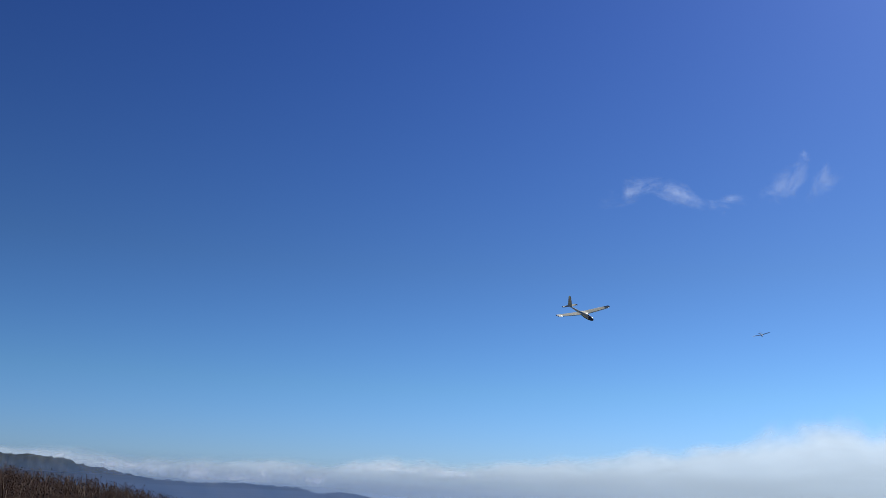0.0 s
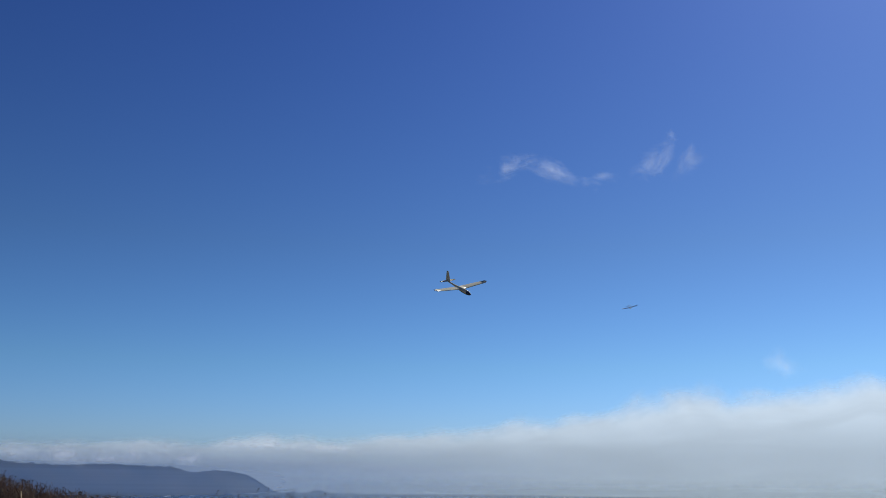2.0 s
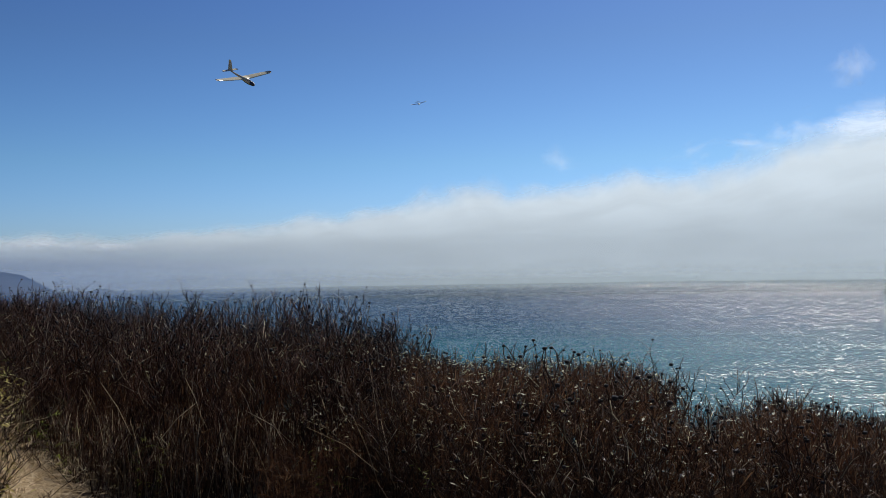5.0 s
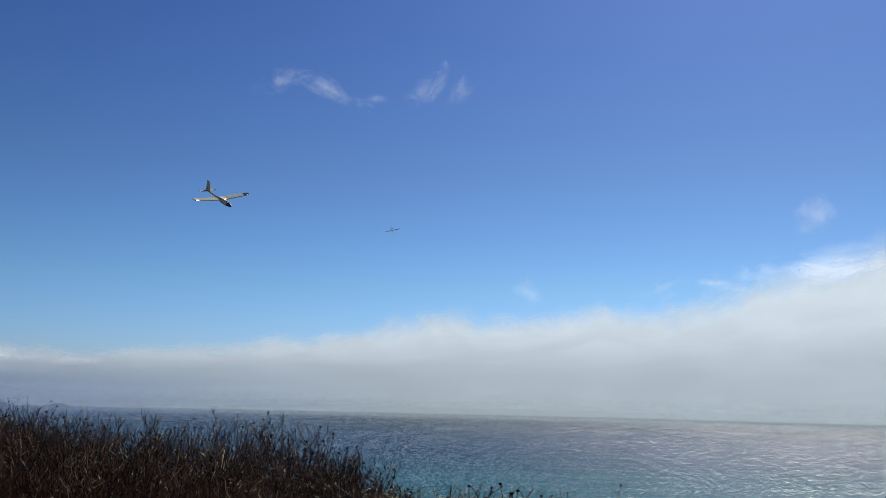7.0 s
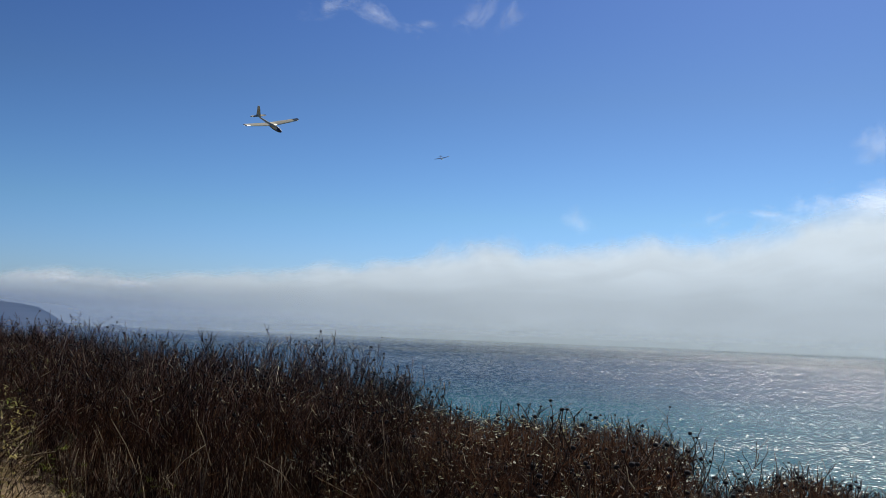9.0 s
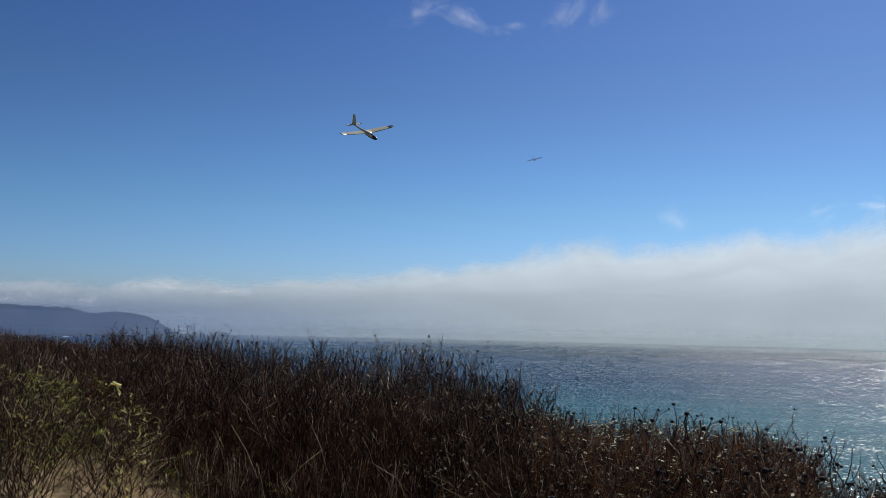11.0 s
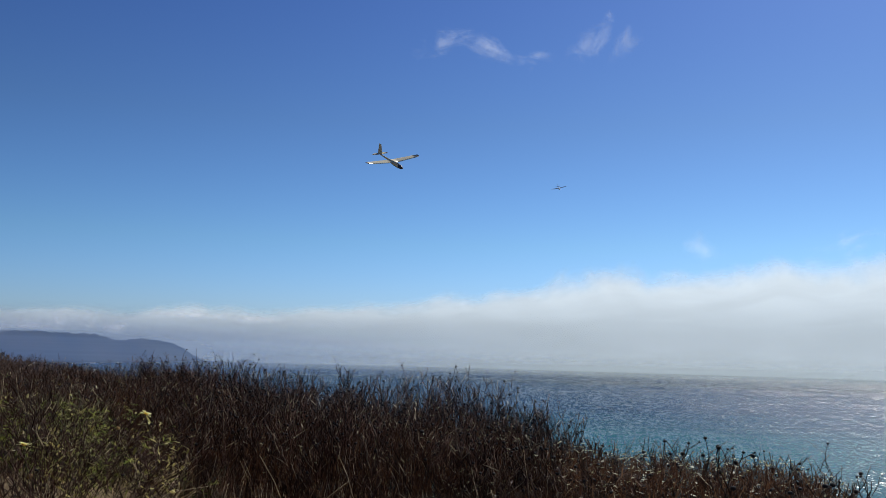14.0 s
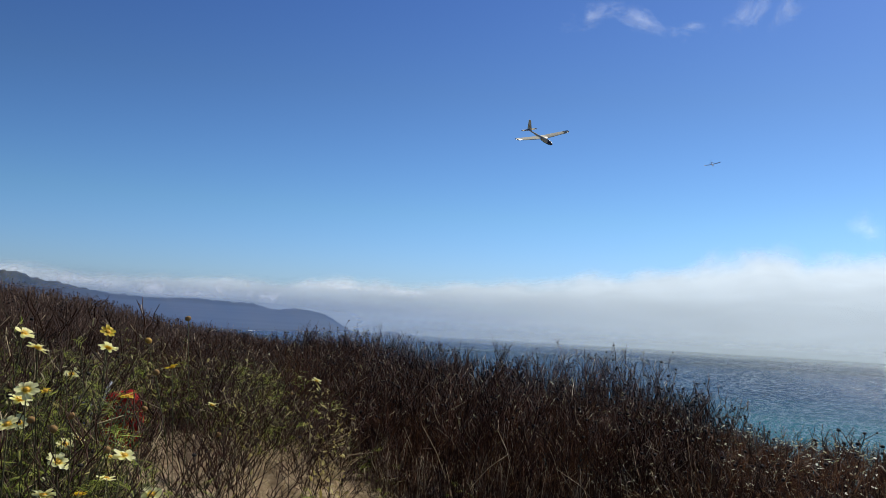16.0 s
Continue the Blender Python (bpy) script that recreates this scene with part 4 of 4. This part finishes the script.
# ---- green crown daisy foliage ----
def green_plant(seed, tall, stems):
    random.seed(seed)
    st, lf = Soup(), Soup()
    for _ in range(stems):
        a, rad = random.uniform(0, 6.28), 0.15 * math.sqrt(random.random())
        p = Vector((rad * math.cos(a), rad * math.sin(a), -0.03))
        d = lean_vec(abs(random.gauss(0, 0.28)), random.uniform(0, 6.28))
        pts, q = [p.copy()], p.copy()
        length = tall * random.uniform(0.6, 1.0)
        for i in range(5):
            d = (d + Vector((random.gauss(0, 0.1), random.gauss(0, 0.1), 0.06))).normalized()
            q = q + d * length / 5
            pts.append(q.copy())
        st.tube(pts, [0.0036 - 0.0005 * i for i in range(6)])
        for _ in range(random.randint(4, 7)):
            t = random.uniform(0.25, 0.95)
            i = min(4, int(t * 5))
            b0 = pts[i].lerp(pts[i + 1], t * 5 - i)
            st.tube([b0, b0 + lean_vec(random.uniform(0.4, 0.9), random.uniform(0, 6.28)) * tall * random.uniform(0.12, 0.3)], [0.0018, 0.001])
        for k in range(9):
            t = random.uniform(0.12, 0.98)
            i = min(4, int(t * 5))
            b0 = pts[i].lerp(pts[i + 1], t * 5 - i)
            az = random.uniform(0, 6.28)
            out = lean_vec(random.uniform(0.25, 1.9), az)
            ll = random.uniform(0.045, 0.09)
            lf.ribbon(b0, out, out.cross(UP), ll, 0.006, 0.3)
            side = out.cross(Vector((random.gauss(0, 1), random.gauss(0, 1), random.gauss(0, 1)))).normalized()
            for j in range(4):
                c = b0 + out * ll * (0.3 + 0.2 * j) - UP * 0.3 * ll * (0.3 + 0.2 * j) ** 2
                for sgn in (-1, 1):
                    dd = (out * 0.55 + side * sgn + UP * random.uniform(-0.2, 0.35)).normalized()
                    lf.ribbon(c, dd, dd.cross(out), ll * random.uniform(0.32, 0.6), 0.0095, 0.2, 1)
    root = new("daisy_bush")
    tagged(part("stem_tangle", st.mesh("stem_tangle", M_GREENSTEM), root), kind="stuff")
    tagged(part("foliage", lf.mesh("foliage", M_GREEN), root, "feathery green leaves"), kind="stuff")
    return root


def in_clearing(x, y):
    """The bare sandy spots between the plants."""
    az, r = math.degrees(math.atan2(x + 0.1, y)), math.hypot(x, y)
    return (-22.8 < az < -18.4 and 2.4 < r < 5.0) or (-27.3 < az < -23.0 and 2.9 < r < 5.1) or (-16.2 < az < -13.2 and r < 4.6)


def in_green(x, y):
    az = math.degrees(math.atan2(x, y))
    r = math.hypot(x, y)
    if in_clearing(x, y):
        return False
    return (-37 < az < -20 and 2.25 < r < 5.5) or (-20 <= az < -12 and 3.5 < r < 5.1)


def leafy_spot(x, y):
    """Green growth is thick near the flowers, thin among the dead plants."""
    az, r = math.degrees(math.atan2(x + 0.1, y)), math.hypot(x, y)
    return in_green(x, y) and ((az < -21 and r < 3.0) or (az < -17 and noise.noise((x * 2.1, y * 2.1, 3.3)) > 0.15))


def leafy_height(x, y):
    az, r = math.degrees(math.atan2(x + 0.1, y)), math.hypot(x, y)
    if az < -21.5 and r < 3.4:
        return 0.6 if az < -26.5 else 0.46
    if r > 5.2:
        return 0.38
    return 0.44 + 0.08 * smooth(-1.2, -2.4, x)


greens = [green_plant(400 + k, 1.0, 11) for k in range(5)]
plant_all(greens, scatter(34, (-1.6, -0.7, 1.6, 2.5, lambda x, y: in_green(x, y) or (1.95 < math.hypot(x, y) < 2.4 and -34 < math.degrees(math.atan2(x, y)) < -23)), 0.1, 19) + scatter(60, (-3.4, -0.6, 1.6, 5.5, leafy_spot), 0.125, 9) + scatter(30, (-3.2, -1.2, 4.4, 7.0, lambda x, y: -25 < math.degrees(math.atan2(x, y)) < -15.5 and math.hypot(x, y) > 4.7), 0.2, 29), leafy_height,
          "green crown daisy bush with feathery leaves", "green daisy bushes", 14, "bush")
# a few still-green sprigs at the foot of the thicket
sprigs = [green_plant(460 + k, 1.0, 4) for k in range(3)]
plant_all(sprigs, [polar(az, 0, r).xy[:] for az, r in ((6.0, 4.45), (14.5, 3.9), (20.5, 3.6), (-5.5, 4.8), (-8.5, 4.85), (-12.2, 4.9), (-16.4, 4.75), (-17.6, 4.3), (-18.0, 4.75))], lambda x, y: 0.42,
          "thin green daisy sprig among dead stalks", "green sprigs", 16, "plant")
nearby = [dry_plant(500 + k, 1.0, 11, 0.14, M_STEM_NEAR, M_PALELEAF, 0.04, 4, (5, 8), 0.0034, 0.9, 0, 0.16) for k in range(5)]
plant_all(nearby, scatter(64, (-3.4, -0.7, 2.0, 5.5, in_green), 0.15, 10) + [(-1.1, 2.9), (-1.4, 3.4), (-1.25, 3.65), (-1.5, 4.15), (-1.32, 4.2), (-0.75, 4.6), (-0.6, 4.5)], lambda x, y: leafy_height(x, y) * (1.12 if x < -0.33 * y else 0.85),
          "tangled dead daisy plant among green foliage", "dead plants among the daisies", 15)


# bare twiggy plants through which the sand shows
twiggy = [dry_plant(540 + k, 1.0, 5, 0.12, M_STEM, M_DRYLEAF, 0.03, 3, (6, 9), 0.004, 0.9, 0, 0.2) for k in range(3)]
plant_all(twiggy, scatter(12, (-2.2, -0.75, 2.5, 4.6, lambda x, y: -23.5 < math.degrees(math.atan2(x + 0.1, y)) < -12.5 and math.hypot(x, y) > 2.7), 0.24, 35), lambda x, y: 0.5,
          "bare twiggy dead daisy plant on the sand", "twiggy plants on the sand", 19)
# a sheaf of bleached stalks fallen against the thicket
sheaf = Soup()
random.seed(36)
for _ in range(34):
    p = polar(random.uniform(-15.6, -12.8), 0, random.uniform(4.3, 4.8))
    p.z = ground_z(p.x, p.y) + random.uniform(0.0, 0.05)
    d = lean_vec(random.uniform(0.55, 1.2), random.uniform(-0.5, 1.3))
    h = random.uniform(0.12, 0.34)
    sheaf.tube([p, p + d * h * 0.5, p + (d - UP * 0.12).normalized() * h], [0.0024, 0.002, 0.0012], 4)
tagged(new("fallen_stalks", sheaf.mesh("fallen_stalks", M_STRAW)), "bleached stalks fallen against the thicket", "dry stalks", kind="stuff")

random.seed(90)
shade_growth = Soup()
for x, y in scatter(700, (-3.3, -0.9, 1.8, 5.6, lambda x, y: in_green(x, y) and x < -0.4 * y), 0.02, 93):
    z = ground_z(x, y)
    for _ in range(9):
        p = Vector((x + random.gauss(0, 0.04), y + random.gauss(0, 0.04), z + 0.33 * random.random()))
        d = lean_vec(abs(random.gauss(0, 0.6)), random.uniform(0, 6.28))
        shade_growth.ribbon(p, d, d.cross(Vector((random.gauss(0, 1), random.gauss(0, 1), 0.1))), random.uniform(0.05, 0.14), random.uniform(0.003, 0.007), random.uniform(-0.1, 0.4), 1)
lay_litter(700, (-3.4, -0.6, 1.8, 5.6, lambda x, y: in_green(x, y) and x < -0.38 * y), 68, 6)
lay_litter(90, (-2.6, -0.5, 2.6, 5.4, in_clearing), 69, 3)
tagged(new("low_growth", shade_growth.mesh("low_growth", M_UNDER)), "dark withered growth between the daisy bushes", "undergrowth", kind="stuff")
tagged(new("leaf_litter", LITTER.mesh("leaf_litter", M_UNDER)), "dark dead leaves and broken stalks on the soil", "litter", kind="stuff")
bits = Soup()
random.seed(91)
for x, y in scatter(820, (-3.2, -0.6, 1.8, 5.4, in_green), 0.02, 92):
    for _ in range(4):
        p = Vector((x + random.gauss(0, 0.03), y + random.gauss(0, 0.03), ground_z(x, y) + random.uniform(0.06, 0.38)))
        d = lean_vec(random.uniform(0.5, 1.9), random.uniform(0, 6.28))
        bits.ribbon(p, d, d.cross(UP), random.uniform(0.016, 0.05), random.uniform(0.006, 0.014), random.uniform(-0.2, 0.6), 2)
tagged(new("dry_leaf_bits", bits.mesh("dry_leaf_bits", M_YELLOWLEAF)), "yellowing leaf shreds hanging among the daisies", "dry leaves", kind="stuff")


# ---- crown daisies ----
def petal_mesh(name, length, width, material, cup):
    us, vs = [i / 5 for i in range(6)], [-1, -0.5, 0, 0.5, 1]

    def place(u, v):
        w = width * 0.5 * (0.45 + 0.55 * math.sin(math.pi * (0.12 + 0.76 * u)) ** 0.8)
        notch = 0.1 * length * (0.5 + 0.5 * math.cos(v * 6.28)) * (1 if u == 1 else 0)
        return (0.005 + u * length - notch * 0.5, v * w, cup * length * (u - 0.9 * u * u) - 0.12 * w * math.cos(v * 3.1))
    return grid_mesh(name, us, vs, place, material)


PETALS = {"cream": [petal_mesh("petal", 0.0205, 0.0128, M_PETAL, c) for c in (0.15, 0.5, -0.2)],
          "yellow": [petal_mesh("petal", 0.0155, 0.0105, M_PETAL_Y, c) for c in (0.3, 0.6, 0.0)]}


def disc_mesh(name, r, high, material):
    s = Soup()
    random.seed(3)
    s.ball(Vector((0, 0, high * 0.2)), r, UP, high / r, 12, 6)
    return s.mesh(name, material)


DISC, SPENT, SPENT_BIG = disc_mesh("disc", 0.0068, 0.0045, M_DISC), disc_mesh("disc", 0.0095, 0.0075, M_SPENT), disc_mesh("disc", 0.0112, 0.0085, M_SPENT_Y)


def flower_stem(head, facing, root_drop):
    """A curved stalk from the foliage up to the head."""
    s = Soup()
    base = Vector((random.gauss(0, 0.1), random.gauss(0, 0.1), -root_drop))
    mid = base * 0.35 + Vector((random.gauss(0, 0.012), random.gauss(0, 0.012), 0)) - facing * 0.015
    s.tube([base, base.lerp(mid, 0.5) + Vector((random.gauss(0, 0.025), random.gauss(0, 0.02), 0)), mid, -facing * 0.004], [0.0015, 0.0013, 0.0011, 0.0016], 5)
    return s.mesh("stem", M_GREENSTEM)


def daisy(az, el, r, kind, label, group):
    """Flower head at its place, its stalk rooted in the ground below."""
    p = polar(az, el, r) + Vector((-0.11, 0.0, -0.018))
    drop = max(0.12, p.z - ground_z(p.x, p.y) + 0.02)
    facing = (SUN_DIR * 0.7 + UP * random.uniform(0.5, 1.2) + Vector((random.gauss(0.0, 0.45), -0.7 + random.gauss(0, 0.5), 0))).normalized()
    root = new("daisy" if kind != "spent" else "spent_daisy")
    root.matrix_basis = pose(p.x, p.y, p.z)
    turn = facing.to_track_quat("Z", "Y").to_matrix().to_4x4() @ Matrix.Scale(1.03, 4)
    part("stem", flower_stem(p, facing, drop), root)
    if kind == "spent":
        part("seed_disc", random.choice((SPENT, SPENT, SPENT_BIG)), root, "domed petal-less disc", turn)
    else:
        part("disc", DISC, root, "domed yellow disc", turn)
        count = random.randint(11, 14) if kind == "cream" else random.randint(8, 10)
        missing = random.choice((None, None, 0, 3))
        cups = PETALS[kind]
        for k in range(count):
            if k == missing:
                continue
            m = turn @ pose(0, 0, 0.001 * (k % 2), 0, random.gauss(-4, 9), 360 * k / count + random.gauss(0, 5)) @ Matrix.Scale(random.uniform(0.88, 1.08), 4)
            part("petal", random.choice(cups), root, m=m)
    return tagged(root, label, "flower", group)


random.seed(50)
CREAM = ((-29.1, -2.66, 2.25), (-25.3, -2.5, 2.45), (-29.9, -1.86, 2.4), (-29.5, -5.05, 2.2), (-29.8, -5.6, 2.3), (-30.3, -7.02, 2.15), (-29.7, -6.89, 2.5),
         (-27.2, -4.12, 3.0), (-26.5, -7.78, 2.7), (-27.2, -8.1, 2.6), (-27.5, -9.08, 2.2), (-23.9, -8.69, 2.3), (-24.8, -10.0, 2.35), (-24.7, -8.8, 2.6),
         (-28.1, -10.9, 2.2), (-22.2, -10.93, 2.4), (-12.9, -3.92, 4.4), (-13.7, -8.1, 5.2), (-19.1, -5.65, 3.6))
for az, el, r in CREAM:
    daisy(az, el, r, "cream", "open cream daisy with a yellow centre", "cream daisies")
for az, el, r in ((-25.4, -1.57, 2.6), (-21.6, -3.48, 2.8), (-28.5, -5.1, 3.0), (-26.2, -10.9, 2.3), (-24.0, -5.3, 2.7), (-17.6, -2.6, 6.5), (-18.2, -2.3, 6.6), (-18.8, -2.9, 6.4), (-17.9, -3.2, 6.2)):
    daisy(az, el, r, "yellow", "small bright yellow daisy", "yellow daisies")
for az, el, r in ((-20.9, -0.55, 3.0), (-29.1, -6.76, 2.3), (-27.0, -6.51, 2.25), (-27.9, -7.25, 2.3), (-22.5, -3.85, 2.8), (-23.1, -1.99, 3.0), (-14.4, -4.78, 4.3), (-24.9, -8.4, 2.3), (-23.0, -6.0, 2.9), (-18.6, -7.4, 3.4)):
    daisy(az, el, r, "spent", "spent daisy head without petals, mustard brown", "spent daisies")

# ---- bag on the ground among the plants ----
M_RED = plain("red_nylon", (0.31, 0.008, 0.008), 0.8, 60, 0.4, spec=0.1)
M_BLUE = plain("blue_nylon", (0.03, 0.05, 0.2), 0.5, 60, 0.3)
M_GREY = plain("grey_webbing", (0.16, 0.17, 0.2), 0.6, 120, 0.3)


def lump(sx_, sy_, sz_, seed, material, crease=0.12):
    bm = bmesh.new()
    bmesh.ops.create_icosphere(bm, subdivisions=4, radius=1.0)
    for v in bm.verts:
        c = v.co.copy()
        box = Vector([math.copysign(abs(a) ** 0.62, a) for a in c])
        k = 1 + crease * noise.fractal((c.x * 2.2 + seed, c.y * 2.2, c.z * 2.2), 0.8, 2.1, 5)
        v.co = Vector((box.x * sx_, box.y * sy_, box.z * sz_)) * k
    for f in bm.faces:
        f.smooth = True
    me = bpy.data.meshes.new("panel")
    bm.to_mesh(me)
    bm.free()
    me.materials.append(material)
    return me


bx, by = -0.11 + 4.2 * math.sin(radians(-24.7)), 4.2 * math.cos(radians(-24.7))
bag = new("backpack")
bag.matrix_basis = pose(bx, by, ground_z(bx, by) + 0.0, 0, 0, 24) @ Matrix.Scale(1.15, 4)
part("main_pouch", lump(0.075, 0.07, 0.12, 1.0, M_RED), bag, "crumpled red nylon", pose(0.03, 0, 0.115))
part("side_pouch", lump(0.06, 0.07, 0.11, 4.0, M_BLUE), bag, "dark blue nylon", pose(-0.11, 0.01, 0.1))
strap = Soup()
strap.tube([Vector((-0.05, -0.08, 0.03)), Vector((-0.06, -0.105, 0.12)), Vector((-0.045, -0.09, 0.2)), Vector((-0.02, -0.03, 0.27))], [0.009] * 4, 6)
part("strap", strap.mesh("strap", M_GREY), bag, "dark grey strap")
tagged(bag, "red and blue backpack lying half hidden among daisies", "backpack")

# ---- model gliders ----
M_CREAM = plain("glider_cream", (0.6, 0.55, 0.36), 0.35, 30, 0.08)
M_DARK = plain("glider_dark", (0.03, 0.035, 0.05), 0.4, 30, 0.2)
M_TRIM = plain("glider_trim", (0.13, 0.14, 0.08), 0.4, 30, 0.15)
M_BELLY = plain("glider_belly", (0.02, 0.06, 0.075), 0.35, 30, 0.2)


def wing_mesh(name, x0, x1, c0, c1, y_lead0, y_lead1, z0, z1, thick, material, chord_from=0.0, chord_to=1.0, lift=0.0):
    """An airfoil section swept from x0 to x1; a slice of the chord may be taken for stripes."""
    s = Soup()
    prof = []
    for i in range(9):
        t = chord_from + (chord_to - chord_from) * i / 8
        prof.append((t, 0.5 * thick * 4 * math.sqrt(max(t, 1e-4)) * (1 - t) + 0.004))
    ring = [(t, h) for t, h in prof] + [(t, -0.45 * h) for t, h in reversed(prof)]
    n_r = len(ring)
    for k in range(7):
        u = k / 6
        x, c, yl, z = x0 + (x1 - x0) * u, c0 + (c1 - c0) * u, y_lead0 + (y_lead1 - y_lead0) * u, z0 + (z1 - z0) * u
        for t, h in ring:
            s.v.append(Vector((x, yl - t * c, z + c * h + lift)))
    for k in range(6):
        for i in range(n_r):
            a, b = k * n_r + i, k * n_r + (i + 1) % n_r
            s.f.append((a, b, b + n_r, a + n_r))
    s.f.append(tuple(range(n_r)))
    s.f.append(tuple(6 * n_r + i for i in reversed(range(n_r))))
    return s.mesh(name, material)


def glider(place, forward, right, size, body, wing, trim, label):
    f = forward.normalized()
    r = (right - f * right.dot(f)).normalized()
    u = r.cross(f)
    root = new("model_glider")
    root.matrix_basis = Matrix.Translation(place) @ Matrix((r, f, u)).transposed().to_4x4() @ Matrix.Scale(size, 4)
    fus = Soup()
    ys = (0.47, 0.45, 0.4, 0.3, 0.18, 0.05, -0.1, -0.3, -0.5, -0.62)
    rs = (0.004, 0.024, 0.042, 0.056, 0.06, 0.052, 0.034, 0.023, 0.017, 0.012)
    fus.tube([Vector((0, y, 0)) for y in ys], rs, 12)
    part("fuselage", fus.mesh("fuselage", body), root)
    nose = Soup()
    nose.tube([Vector((0, y, 0)) for y in (0.475, 0.45, 0.4, 0.33)], (0.006, 0.027, 0.045, 0.057), 12)
    part("nose_cone", nose.mesh("nose_cone", M_DARK), root, "dark nose")
    belly = Soup()
    belly.tube([Vector((0, y, -0.014)) for y in (0.36, 0.3, 0.18, 0.05, -0.1, -0.2)], (0.03, 0.05, 0.055, 0.047, 0.029, 0.012), 12)
    part("belly", belly.mesh("belly", M_BELLY), root, "dark blue-green underside")
    can = Soup()
    can.ball(Vector((0, 0.27, 0.032)), 0.03, UP, 1.0, 10, 5)
    for v in can.v:
        v.y = 0.27 + (v.y - 0.27) * 3.0
    part("canopy", can.mesh("canopy", M_DARK), root, "dark canopy")
    for sgn in (-1, 1):
        w = part("wing", wing_mesh("wing", 0.02 * sgn, 0.76 * sgn, 0.23, 0.15, 0.13, 0.09, 0.02, 0.07, 0.1, wing), root)
        part("wingtip", wing_mesh("wingtip", 0.762 * sgn, 0.82 * sgn, 0.15, 0.095, 0.09, 0.06, 0.07, 0.085, 0.1, M_DARK), w, "dark wingtip")
        part("aileron", wing_mesh("aileron", 0.1 * sgn, 0.74 * sgn, 0.045, 0.035, -0.016, -0.008, 0.024, 0.068, 0.05, trim), w, "darker trailing edge", pose(0, -0.015, -0.006))
        part("stripe", wing_mesh("stripe", 0.06 * sgn, 0.72 * sgn, 0.055, 0.045, 0.03, 0.015, 0.02, 0.067, 0.04, trim), w, "dark spanwise stripe", pose(0, 0, -0.012))
        t = part("tailplane", wing_mesh("tailplane", 0.01 * sgn, 0.2 * sgn, 0.12, 0.085, -0.5, -0.52, 0.012, 0.012, 0.07, wing), root)
        part("tail_tip", wing_mesh("tail_tip", 0.202 * sgn, 0.235 * sgn, 0.085, 0.06, -0.52, -0.53, 0.012, 0.012, 0.07, M_DARK), t, "dark tip")
    part("fin", wing_mesh("fin", 0.0, 0.27, 0.21, 0.1, -0.44, -0.54, 0.0, 0.0, 0.06, wing), root, m=pose(0, 0, 0, 0, -90, 0))
    return tagged(root, label, "model aircraft")


eye = Vector((0, 0, EYE))
gp = polar(0.1, 12.0, 23.0)
away = (gp - eye).normalized()
gr = away.cross(UP).normalized()
gu = gr.cross(away)
glider(gp, gr * 0.58 - gu * 0.34 - away * 0.74, gr * -0.98 - gu * 0.19 - away * 0.68, 1.0, M_CREAM, M_CREAM, M_TRIM, "cream model glider with dark wingtips banking in flight")
gp = polar(10.9, 10.6, 118.0)
away = (gp - eye).normalized()
gr = away.cross(UP).normalized()
gu = gr.cross(away)
glider(gp, gr * 0.2 - gu * 0.3 - away * 0.9, gr * -0.97 - gu * 0.2 - away * 0.1, 1.25, M_DARK, M_DARK, M_DARK, "dark model glider flying far out over the sea")
